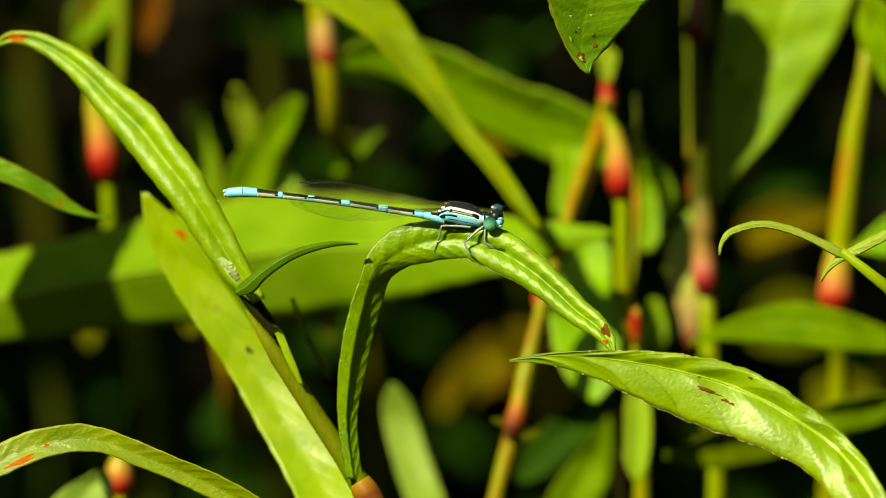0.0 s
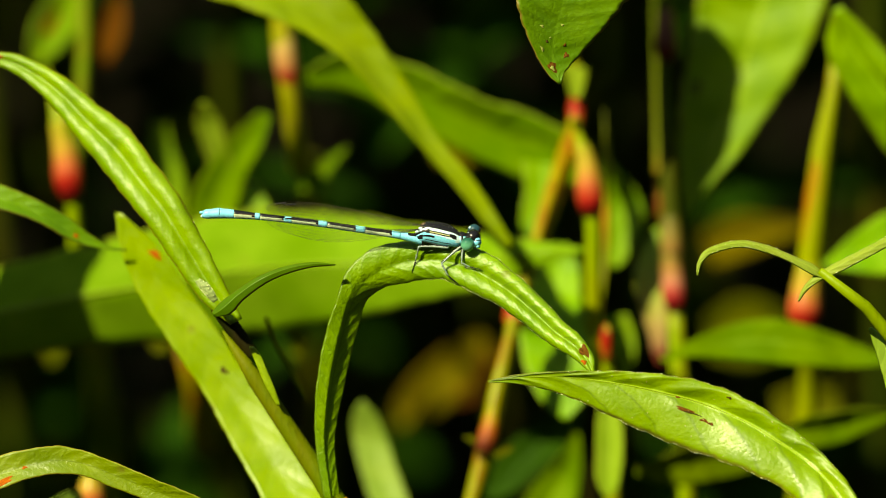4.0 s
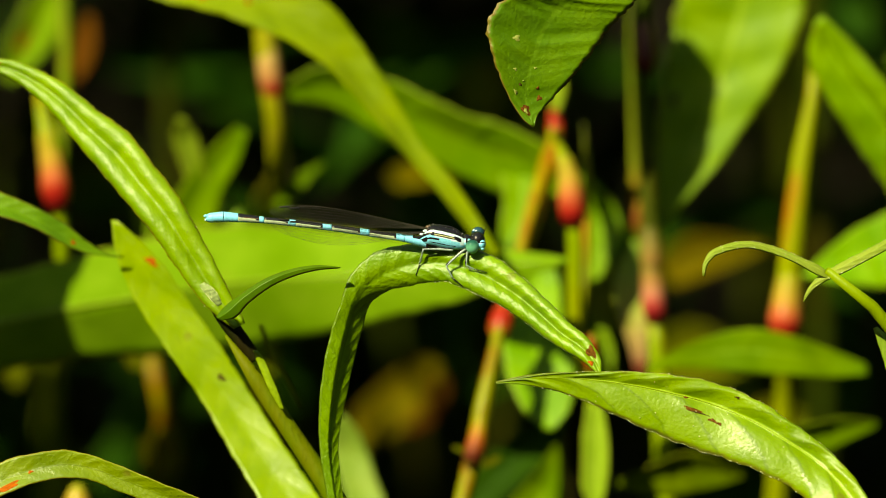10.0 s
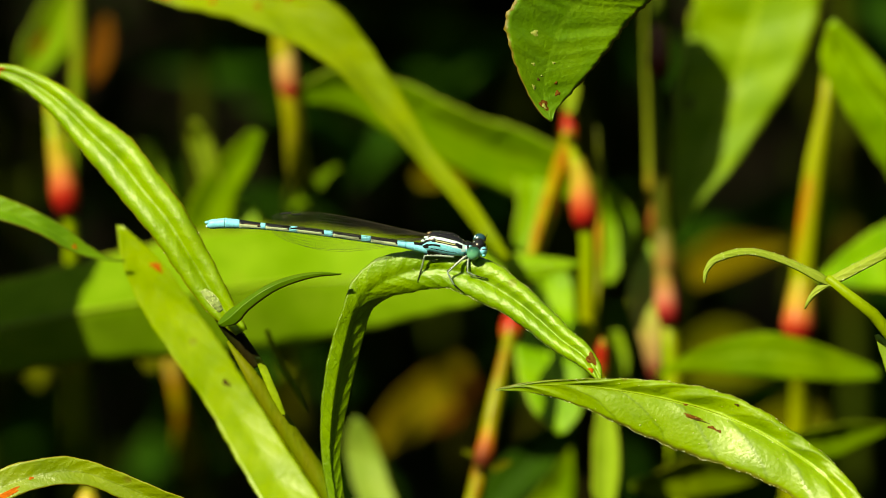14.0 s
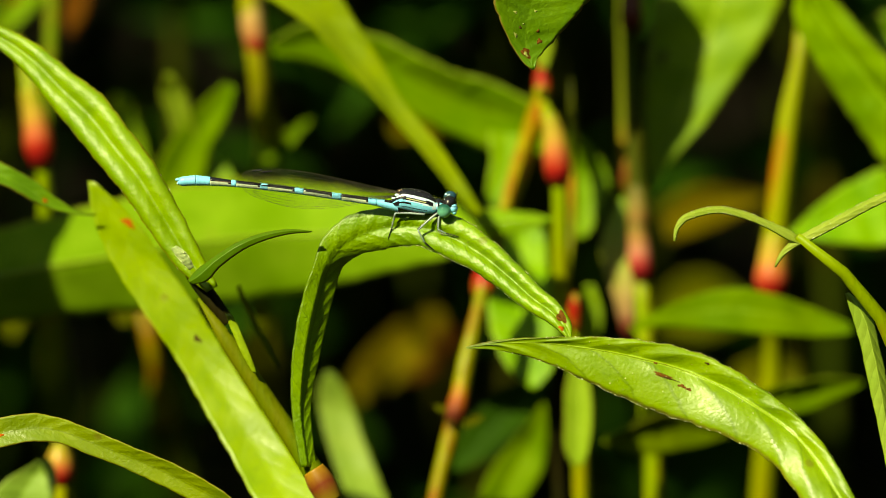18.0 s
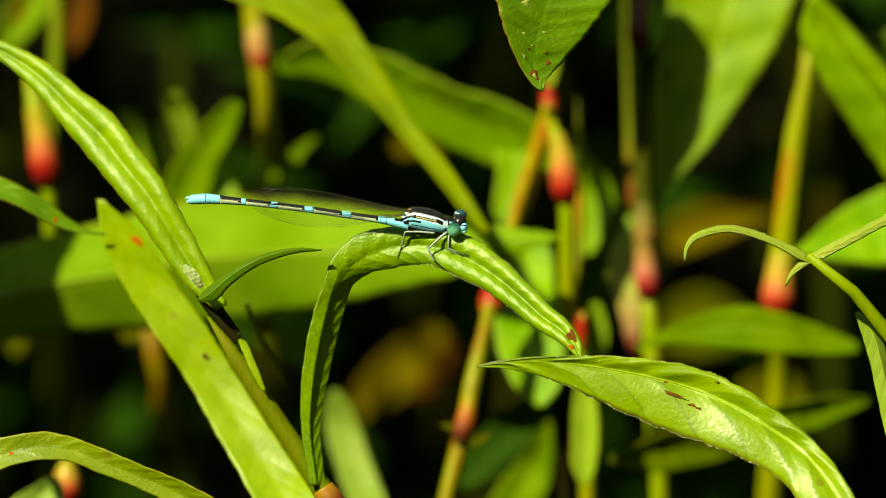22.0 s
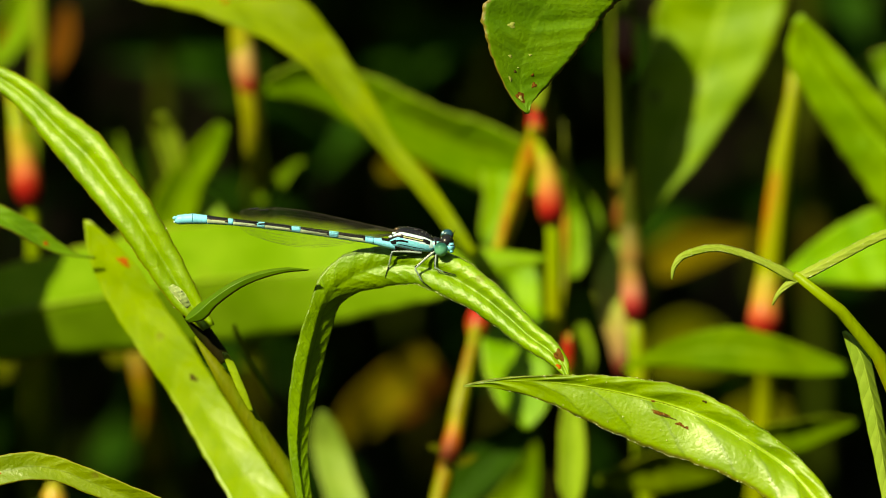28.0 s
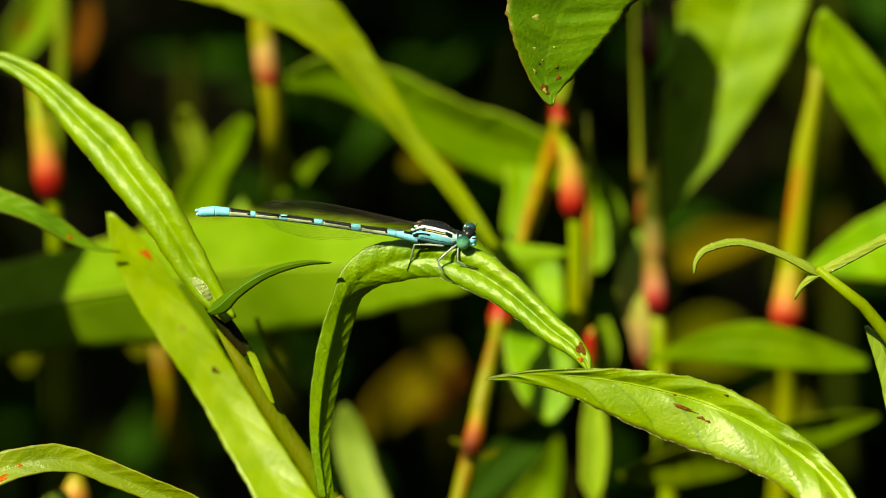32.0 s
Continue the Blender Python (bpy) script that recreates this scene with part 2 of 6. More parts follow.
M_LEAF_OLIVE = leaf_material("leaf_olive", (0.07, 0.085, 0.001), (0.1, 0.11, 0.001), (0.1, 0.08, 0.002), 0.75, 0.15, 0.3)
M_LEAF_RUST = leaf_material("leaf_rust", (0.075, 0.02, 0.001), (0.1, 0.03, 0.001), (0.06, 0.012, 0.002), 0.7, 0.1)
M_RIB = plain("midrib", (0.24, 0.36, 0.01), 0.4, 0.2)
M_STEM = stem_material("stem_green", (0.19, 0.28, 0.005), (0.27, 0.25, 0.006), (0.14, 0.2, 0.005), 0.2)
M_STEM_RED = stem_material("stem_orange", (0.2, 0.215, 0.003), (0.22, 0.038, 0.002), (0.13, 0.025, 0.001), 0.4)
M_STEM_MIX = stem_material("stem_yellow", (0.21, 0.25, 0.004), (0.3, 0.11, 0.003), (0.15, 0.16, 0.004), 0.1)
# stalk colour dimmed to stand in for shade far back
M_STEM_SHADE_DIM = stem_material("stem_shade_dim", (0.03, 0.05, 0.001), (0.045, 0.032, 0.001), (0.016, 0.03, 0.001), 0.5, 0.8)
M_NODE = ramp_material("node_red", [(0.0, (0.26, 0.27, 0.012)), (1.0, (0.1, 0.006, 0.004)), (0.34, (0.4, 0.25, 0.03)), (0.58, (0.42, 0.09, 0.03)), (0.76, (0.3, 0.012, 0.008)), (0.93, (0.12, 0.004, 0.004))], 0.3)
M_SHEATH_PINK = ramp_material("sheath_pink", [(0.0, (0.15, 0.28, 0.006)), (1.0, (0.07, 0.006, 0.005)), (0.5, (0.22, 0.27, 0.02)), (0.72, (0.3, 0.22, 0.06)), (0.86, (0.24, 0.12, 0.05)), (0.94, (0.15, 0.025, 0.015))], 0.5)
M_NODE_TAN = ramp_material("node_tan", [(0.0, (0.32, 0.29, 0.03)), (1.0, (0.16, 0.01, 0.006)), (0.5, (0.42, 0.3, 0.09)), (0.74, (0.38, 0.17, 0.06)), (0.88, (0.26, 0.02, 0.01))], 0.4)
M_SHEATH_ROSE = ramp_material("sheath_rose", [(0.0, (0.08, 0.08, 0.006)), (1.0, (0.24, 0.12, 0.03)), (0.5, (0.17, 0.13, 0.02))], 0.5)
M_SHOOT = ramp_material("shoot_orange", [(0.0, (0.07, 0.11, 0.002)), (1.0, (0.22, 0.05, 0.006)), (0.78, (0.14, 0.17, 0.003)), (0.9, (0.3, 0.14, 0.008))], 0.5)
M_STEM_TWIN = ramp_material("stem_banded", [(0.0, (0.05, 0.065, 0.002)), (1.0, (0.2, 0.26, 0.004)), (0.3, (0.22, 0.25, 0.004)), (0.42, (0.36, 0.16, 0.006)), (0.55, (0.24, 0.26, 0.004))], 0.45)
M_NODE_RED = ramp_material("node_scarlet", [(0.0, (0.3, 0.05, 0.01)), (1.0, (0.3, 0.1, 0.01)), (0.5, (0.32, 0.008, 0.005))])
M_NODE_BROWN = ramp_material("node_brown", [(0.0, (0.3, 0.16, 0.01)), (1.0, (0.2, 0.15, 0.01)), (0.5, (0.15, 0.03, 0.008))])
M_NODE_ROSE = ramp_material("node_rose", [(0.0, (0.13, 0.12, 0.01)), (1.0, (0.05, 0.003, 0.003)), (0.28, (0.3, 0.15, 0.04)), (0.5, (0.42, 0.16, 0.09)), (0.7, (0.34, 0.04, 0.035)), (0.86, (0.2, 0.008, 0.01))], 0.35)
M_JOINT_RUST = ramp_material("joint_rust", [(0.0, (0.22, 0.25, 0.004)), (1.0, (0.16, 0.15, 0.006)), (0.25, (0.34, 0.17, 0.005)), (0.5, (0.3, 0.07, 0.008)), (0.75, (0.12, 0.02, 0.006)), (0.9, (0.06, 0.012, 0.004))], 0.5)
M_STEM_RUST = stem_material("stem_rust", (0.26, 0.21, 0.004), (0.22, 0.06, 0.003), (0.12, 0.03, 0.002), 0.3)
M_NODE_DARK = ramp_material("node_maroon", [(0.0, (0.12, 0.05, 0.02)), (1.0, (0.06, 0.004, 0.004))])
M_SHEATH = stem_material("sheath_olive", (0.09, 0.145, 0.002), (0.12, 0.135, 0.003), (0.05, 0.07, 0.002), 1.0, 0.6)
M_SILK = plain("silky_sheath", (0.3, 0.4, 0.14), 0.5, 0.4, 2600)
M_STEM_TAN = stem_material("stem_tan", (0.24, 0.25, 0.006), (0.3, 0.26, 0.02), (0.15, 0.16, 0.004), 0.3)
# near-black stem colour for tubes that imitate shade
M_SHADE_TUBE = stem_material("shade_tube", (0.01, 0.014, 0.001), (0.016, 0.012, 0.001), (0.006, 0.007, 0.001), 0.8, 0.7)
# darkened stem copy: shade on the upper stalk is in its colour
M_STEM_SHADE = stem_material("stem_shade_olive", (0.035, 0.06, 0.002), (0.05, 0.055, 0.002), (0.02, 0.035, 0.001), 0.4, 0.6)
M_BLOT = plain("blemish_brown", (0.15, 0.06, 0.008), 0.75, 0.7, 4000)
M_BLOT_RED = plain("blemish_red", (0.42, 0.1, 0.006), 0.7, 0.4, 2500)
M_BLOT_ORANGE = plain("blemish_orange", (0.4, 0.13, 0.006), 0.7, 0.4, 900)
M_BLOT_DARK = plain("blemish_dark", (0.07, 0.045, 0.01), 0.75, 0.5, 2500)
M_BLOT_PALE = plain("blemish_pale", (0.27, 0.32, 0.06), 0.5, 0.2, 2500)
M_HAIR = plain("gland_hairs", (0.75, 0.8, 0.45), 0.3, 0.1)
M_SCREEN = plain("screen_foliage", (0.03, 0.06, 0.012), 0.8, 0.7, 9, 0.0, 1.0)
# base colour kept very low so gaps between stalks stay dark
M_SOIL = plain("soil", (0.016, 0.013, 0.008), 0.9, 0.6, 60, 0.0, 0.9)


# ---- building ----
def mesh_of(name, verts, faces, mats, uvs=None, mat_ids=None, smooth=True):
    me = bpy.data.meshes.new(name)
    me.from_pydata([tuple(v) for v in verts], [], faces)
    for m in mats if isinstance(mats, (list, tuple)) else [mats]:
        me.materials.append(m)
    if uvs is not None:
        layer = me.uv_layers.new(name="UVMap")
        idx = np.empty(len(me.loops), dtype=np.int64)
        me.loops.foreach_get("vertex_index", idx)
        layer.data.foreach_set("uv", np.asarray(uvs, dtype=np.float32)[idx].ravel())
    if mat_ids is not None:
        me.polygons.foreach_set("material_index", mat_ids)
    if smooth:
        me.polygons.foreach_set("use_smooth", [True] * len(me.polygons))
    me.update()
    return me


def part(name, me, parent, label=""):
    ob = new(name, me)
    ob.parent = parent
    return tagged(ob, label) if label else ob


def thing(name, at, label, category, group=""):
    """An empty at a thing's base; at is in metres. Parts are given in the world and hung below it."""
    ob = new(name)
    ob.empty_display_size = 0.01
    ob.matrix_world = Matrix.Translation(at)
    return tagged(ob, label, category, group)


def hang(name, me, parent, label=""):
    """A part whose mesh is in world metres, moved into its parent's space."""
    p, root = parent, Vector()
    while p:
        root = root + p.location
        p = p.parent
    me.transform(Matrix.Translation(-root))
    return part(name, me, parent, label)


def spline(rows, t):
    """Catmull-Rom through rows, at t from 0 to 1 by length along the first three columns."""
    r = np.asarray(rows, dtype=float)
    d = np.r_[0, np.cumsum(np.linalg.norm(np.diff(r[:, :3], axis=0), axis=1))]
    d /= d[-1]
    g = np.gradient(r, d, axis=0)
    i = np.clip(np.searchsorted(d, t, side="right") - 1, 0, len(d) - 2)
    h = (d[i + 1] - d[i])[:, None]
    s = ((t - d[i]) / (d[i + 1] - d[i]))[:, None]
    return (2 * s**3 - 3 * s**2 + 1) * r[i] + (s**3 - 2 * s**2 + s) * h * g[i] + (3 * s**2 - 2 * s**3) * r[i + 1] + (s**3 - s**2) * h * g[i + 1]


class Blade:
    """A leaf blade: rows of midrib point and half-width vector, in mm. fold raises the edges, ripple bulges it between side veins."""

    def __init__(self, rows, fold=0.3, ripple=0.02, wave=0.04, veins=14, seed=1, curl=0.0, rolled=0.0, mid=0.0, groove=0.0):
        self.mid, self.groove = mid, groove
        self.rows, self.fold, self.ripple, self.wave, self.veins, self.seed, self.curl, self.rolled = rows, fold, ripple, wave, veins, seed, curl, rolled
        r = spline(rows, np.array([0.48, 0.52]))
        nrm = np.cross(r[0, 3:], r[1, :3] - r[0, :3])
        self.sign = 1.0 if nrm @ np.array([-0.2, -1.0, 0.5]) > 0 else -1.0

    def at(self, v, s, lift=0.0):
        """World metres at v along and s across (-1 to 1)."""
        v, s = np.broadcast_arrays(np.asarray(v, float), np.asarray(s, float))
        v, s = v.ravel(), s.ravel()
        e = 1e-3
        r = spline(self.rows, np.clip(v, 0, 1))
        tan = spline(self.rows, np.clip(v + e, 0, 1))[:, :3] - spline(self.rows, np.clip(v - e, 0, 1))[:, :3]
        nrm = np.cross(r[:, 3:], tan) * self.sign
        nrm /= np.linalg.norm(nrm, axis=1)[:, None] + 1e-12
        w = np.linalg.norm(r[:, 3:], axis=1)
        q = np.abs(s)
        fold = np.interp(v, np.linspace(0, 1, len(self.fold)), self.fold) if isinstance(self.fold, (list, tuple)) else self.fold
        rise = fold * (q**1.05 - 0.45) - (np.interp(v, np.linspace(0, 1, len(self.curl)), self.curl) if isinstance(self.curl, (list, tuple)) else self.curl) * q**4
        roll = np.interp(v, np.linspace(0, 1, len(self.rolled)), self.rolled) if isinstance(self.rolled, (list, tuple)) else self.rolled
        rise = rise - roll * np.maximum(0, s - 0.4)
        rise = rise - (np.interp(v, np.linspace(0, 1, len(self.groove)), self.groove) if isinstance(self.groove, (list, tuple)) else self.groove) * np.exp(-(q / 0.2) ** 2)
        ripple = np.interp(v, np.linspace(0, 1, len(self.ripple)), self.ripple) if isinstance(self.ripple, (list, tuple)) else self.ripple
        rise = rise + ripple * np.sin(2 * np.pi * (v * self.veins - q * 1.3 + 0.35 * np.sin(v * 23 + self.seed + s))) * np.minimum(1, q * 3) * (1 - 0.5 * q)
        rise = rise + self.wave * np.sin(v * 17 + self.seed * 2.1 + (s > 0) * 1.7) * q**2
        rise = rise + self.wave * 0.5 * np.sin(v * 41 + self.seed + s * 2)
        jag = 1 + 0.02 * np.sin(v * 90 + self.seed) * q**6 + 0.015 * np.sin(v * 211 + self.seed * 3 + s) * q**6
        return (r[:, :3] + r[:, 3:] * ((s + self.mid * (1 - s * s)) * jag)[:, None] + nrm * (rise * w + lift)[:, None]) * 0.001

    def mesh(self, name, mat, n=44, m=12, thick=0.22):
        v, s = np.meshgrid(np.linspace(0, 1, n + 1), np.linspace(-1, 1, m + 1), indexing="ij")
        top, low = self.at(v, s), self.at(v, s * 0.995, -thick)
        k = (n + 1) * (m + 1)
        faces = []
        for i in range(n):
            for j in range(m):
                a = i * (m + 1) + j
                f = (a, a + 1, a + m + 2, a + m + 1)
                faces.append(f)
                faces.append(tuple(x + k for x in reversed(f)))
        ring = [j for j in range(m + 1)] + [i * (m + 1) + m for i in range(1, n + 1)]
        ring += [n * (m + 1) + j for j in range(m - 1, -1, -1)] + [i * (m + 1) for i in range(n - 1, 0, -1)]
        for a, b in zip(ring, ring[1:] + ring[:1]):
            faces.append((b, a, a + k, b + k))
        uv = np.stack([s.ravel() * 0.5 + 0.5, v.ravel()], 1)
        return mesh_of(name, np.vstack([top, low]), faces, mat, np.vstack([uv, uv]))

    def blot(self, name, v0, s0, dv, ds, mat, seed=0):
        """A blemish that lies on the blade."""
        ang = np.linspace(0, 2 * np.pi, 18, endpoint=False)
        wob = 1 + 0.25 * np.sin(ang * 3 + seed) + 0.15 * np.sin(ang * 5 + seed * 2)
        rings = [(v0 + dv * k * wob * np.cos(ang), s0 + ds * k * wob * np.sin(ang)) for k in (0.5, 1.0)]
        pts = np.vstack([self.at([v0], [s0], 0.09)] + [self.at(a, b, h) for (a, b), h in zip(rings, (0.08, 0.02))])
        faces = [(0, 1 + i, 1 + (i + 1) % 18) for i in range(18)]
        faces += [(1 + i, 19 + i, 19 + (i + 1) % 18, 1 + (i + 1) % 18) for i in range(18)]
        return mesh_of(name, pts, faces, mat)


def tube_mesh(name, rows, mat, n=40, m=12, flat=1.0, caps=True, groove=0.0):
    """A round stalk: rows of centre and radius, in mm."""
    r = spline(rows, np.linspace(0, 1, n + 1))
    tan = np.gradient(r[:, :3], axis=0)
    tan /= np.linalg.norm(tan, axis=1)[:, None] + 1e-12
    ref = np.array([0.0, 1.0, 0.0]) if abs(tan[n // 2][1]) < 0.8 else np.array([0.0, 0.0, 1.0])
    e1 = np.cross(tan, ref)
    e1 /= np.linalg.norm(e1, axis=1)[:, None] + 1e-12
    e2 = np.cross(tan, e1) * flat
    ang = np.linspace(0, 2 * np.pi, m, endpoint=False)
    rad = np.maximum(r[:, 3], 0.01)[:, None] * (1 + groove * np.cos(ang * 5))[None]
    pts = r[:, None, :3] + rad[..., None] * (np.cos(ang)[None, :, None] * e1[:, None] + np.sin(ang)[None, :, None] * e2[:, None])
    faces = [(i * m + j, i * m + (j + 1) % m, (i + 1) * m + (j + 1) % m, (i + 1) * m + j) for i in range(n) for j in range(m)]
    if caps:
        faces += [tuple(range(m - 1, -1, -1)), tuple(n * m + j for j in range(m))]
    uv = np.stack([np.tile(np.arange(m) / m, n + 1), np.repeat(np.linspace(0, 1, n + 1), m)], 1)
    return mesh_of(name, pts.reshape(-1, 3) * 0.001, faces, mat, uv)


def leaf(parent, rows, mat, label="", rib=False, hairs=0, n=44, m=12, thick=0.22, span=(0.02, 0.98), **shape):
    """A leaf under its plant, with its midrib as a part of its own."""
    b = Blade(rows, **shape)
    ob = hang("leaf", b.mesh("leaf", mat, n, m, thick), parent, label)
    if rib:
        v = np.linspace(0.03, 0.97, 40)
        c = b.at(v, v * 0, -0.05) * 1000
        w = np.linalg.norm(spline(rows, v)[:, 3:], axis=1)
        rad = np.minimum(0.04 + 0.025 * w, 0.2)
        hang("midrib", tube_mesh("midrib", np.column_stack([c, rad]), M_RIB, 60, 6), ob, "pale raised midrib")
    if hairs:
        rng = random.Random(len(rows) + hairs)
        verts, faces = [], []
        for i in range(hairs):
            s = rng.choice((-1, 1)) * (1.0 if rng.random() < 0.75 else rng.random())
            p = b.at([rng.triangular(*span, span[0] * 0.6 + span[1] * 0.4)], [s], 0.03)[0]
            k = rng.choice((0.00002, 0.00003, 0.00003, 0.00004, 0.000065)) * rng.uniform(0.7, 1.2)
            o = len(verts)
            verts += [p + np.array(d) * k for d in ((1, 0, 0), (-1, 0, 0), (0, 1, 0), (0, -1, 0), (0, 0, 1.4), (0, 0, -1))]
            faces += [(o + x, o + y, o + z) for x, y, z in ((0, 2, 4), (2, 1, 4), (1, 3, 4), (3, 0, 4), (2, 0, 5), (1, 2, 5), (3, 1, 5), (0, 3, 5))]
        tagged(hang("edge_hairs", mesh_of("edge_hairs", verts, faces, M_HAIR), ob, "tiny whitish gland hairs"), kind="stuff")
    return ob, b


def stem(parent, rows, mat, label="", n=60, m=14):
    return hang("stem", tube_mesh("stem", rows, mat, n, m, groove=0.015), parent, label)


def node(parent, rows, mat=None, label="swollen red stem joint"):
    """A swollen joint: rows of centre and radius from its upper to its lower end."""
    return hang("node", tube_mesh("node", rows, mat or M_NODE, 20, 16), parent, label)


def to_ground(rows, drift=0.0, away=0.0):
    """Carries a stalk on from its last row down to the ground."""
    x, y, z, r = rows[-1]
    return list(rows) + [(x + drift * 0.4, y + away * 0.4, z * 0.55, r * 1.05), (x + drift, y + away, -4, r * 1.2)]


def foot(rows):
    return (rows[-1][0] * 0.001, rows[-1][1] * 0.001, 0)


# ---- ground ----
def ground_sheet():
    rng = np.random.RandomState(4)
    xs = np.r_[-400, -60, -12, np.linspace(-4, -1.2, 8), np.linspace(-1, 1, 60), np.linspace(1.2, 4, 8), 12, 60, 400]
    ys = np.r_[-400, -60, -12, np.linspace(-4, -1.2, 8), np.linspace(-1, 2.5, 90), np.linspace(2.8, 6, 8), 15, 60, 400]
    gx, gy = np.meshgrid(xs, ys, indexing="ij")
    near = (np.abs(gx) < 4) & (np.abs(gy) < 6)
    gz = np.where(near, -0.004 + rng.uniform(-0.012, 0.004, gx.shape), -0.01)
    k = len(ys)
    faces = [(i * k + j, (i + 1) * k + j, (i + 1) * k + j + 1, i * k + j + 1) for i in range(len(xs) - 1) for j in range(k - 1)]
    ob = new("ground", mesh_of("ground", np.stack([gx, gy, gz], -1).reshape(-1, 3), faces, M_SOIL))
    tagged(ob, "near-black soil under a dense stand of weeds", "ground", kind="structure")


ground_sheet()

def skylight_screen():
    """Unseen tall growth all round, added to block low skylight and close the place."""
    rng = np.random.RandomState(8)
    n, m = 120, 10
    verts = []
    for j in range(m + 1):
        for i in range(n):
            a = 2 * math.pi * i / n
            r = 5.0 + rng.uniform(-0.25, 0.25) + 0.5 * math.sin(a * 7)
            verts.append((r * math.cos(a), r * math.sin(a), -0.05 + 3.6 * j / m * (1 + (0.15 * math.sin(a * 11) + rng.uniform(-0.1, 0.1)) * (j == m))))
    faces = [(j * n + i, j * n + (i + 1) % n, (j + 1) * n + (i + 1) % n, (j + 1) * n + i) for j in range(m) for i in range(n)]
    tagged(new("backdrop", mesh_of("backdrop", verts, faces, M_SCREEN)), "unseen ring of dark green bushes that blocks skylight", "bushes", kind="structure")


skylight_screen()

# ---- the plant with the perch ----
rows = to_ground([(-27.3, 1.1, 409.9, 0.15), (-26.7, 0.9, 409, 0.5), (-25.7, 0.7, 407.6, 0.85), (-24.57, 0.39, 405.99, 1.0), (-20.38, -1.27, 399.8, 1.08), (-16.47, -2.89, 394.3, 1.21), (-12.95, -4.7, 389.21, 1.35), (-9.71, -6.86, 382.82, 1.62)], 10, 25)
perch_plant = thing("smartweed_plant", foot(rows), "bright green smartweed stem with four long sunlit leaves", "plant")
stem(perch_plant, rows, M_SHEATH, "yellow-brown stem with papery sheaths")
leaf_perch, blade_perch = leaf(perch_plant, [(-13.98, -5.72, 390.93, -0.65, -0.7, 0.18), (-14.73, -4.21, 398.2, -0.83, -0.96, 0.26), (-14.05, -3.06, 404.17, -1.19, -1.37, 0.37), (-12.83, -1.9, 410.14, -1.42, -1.47, 0.4), (-11.55, -1.21, 414.37, -1.66, -1.28, 0.25), (-10.18, -1.04, 416.66, -1.98, -0.61, 1.21), (-7.22, -1, 418.49, -1.91, 0.15, 2.08), (-3.96, -1.23, 419.29, -1.34, 0.68, 2.18), (-0.94, -2.06, 419.48, 0, 0.75, 2.06), (2.34, -3.09, 418.96, 1.27, 0.81, 2), (6.15, -4.89, 417.22, 0.94, 0.74, 1.88), (9.48, -7.02, 415.04, 0.93, 0.63, 1.56), (12.3, -9.12, 413.02, 1.1, 0.46, 1.08), (14.75, -10.9, 411.6, 1, 0.34, 0.78), (16.2, -12, 410.15, 0.8, 0.16, 0.34), (16.85, -12.7, 408.85, 0.28, 0.03, 0.06)], M_LEAF_PERCH, "arched bright green leaf, folded lengthwise, with a worn tip", hairs=300, span=(0.5, 0.99), n=150, m=28, fold=(0.2, 0.2, 0.2, 0.15, 0.0, 0.0, 0.1, 0.3, 0.42, 0.42, 0.3), curl=(0, 0, 0, 0, 0, 0.15, 0.28, 0.5, 0.66, 0.66, 0.5), groove=(0, 0, 0, 0, 0, 0.06, 0.14, 0.24, 0.3, 0.3, 0.2), rolled=(0.9, 0.95, 0.95, 0.8, 0.3, 0, 0, 0, 0, 0, 0), ripple=(0.006, 0.006, 0.006, 0.006, 0.01, 0.012, 0.008, 0.003, 0.003, 0.003, 0.003), wave=0.015, veins=30)
hang("blemish", blade_perch.blot("blemish", 0.955, 0.35, 0.012, 0.45, M_BLOT, 1), leaf_perch, "brown chewed spot")
hang("blemish", blade_perch.blot("blemish", 0.975, -0.5, 0.006, 0.3, M_BLOT_RED, 3), leaf_perch, "orange spot")
leaf_long, blade_long = leaf(perch_plant, [(-59.09, 21.18, 437.23, -0.14, 0.06, 0.16), (-56.69, 20.33, 438.52, -0.41, 0.23, 0.65), (-53.62, 19.14, 438.53, 0.14, 0.36, 1.03), (-50.47, 17.33, 437.43, 0.48, 0.45, 1.29), (-47.34, 14.88, 435.71, 0.85, 0.59, 1.67), (-44.02, 12.18, 433.06, 1.36, 0.66, 1.82), (-40.71, 9.51, 430.52, 1.52, 0.86, 2.4), (-37.58, 6.66, 427.31, 1.52, 0.82, 2.3), (-34.15, 4, 423.64, 1.52, 0.77, 2.13), (-31.2, 2.41, 419.18, 1.62, 0.56, 1.49), (-28.16, 0.77, 414.56, 1.28, 0.39, 1.01), (-25.59, -0.23, 411.42, 0.7, 0.15, 0.35)], M_LEAF_LONG, "long arching leaf with an orange tip", n=80, m=20, hairs=50, fold=0.34, curl=0.5, groove=0.16, ripple=0.004, wave=0.05, veins=20, seed=2)
hang("blemish", blade_long.blot("blemish", 0.07, 0.1, 0.03, 0.6, M_BLOT_RED, 6), leaf_long, "orange patch near the tip")
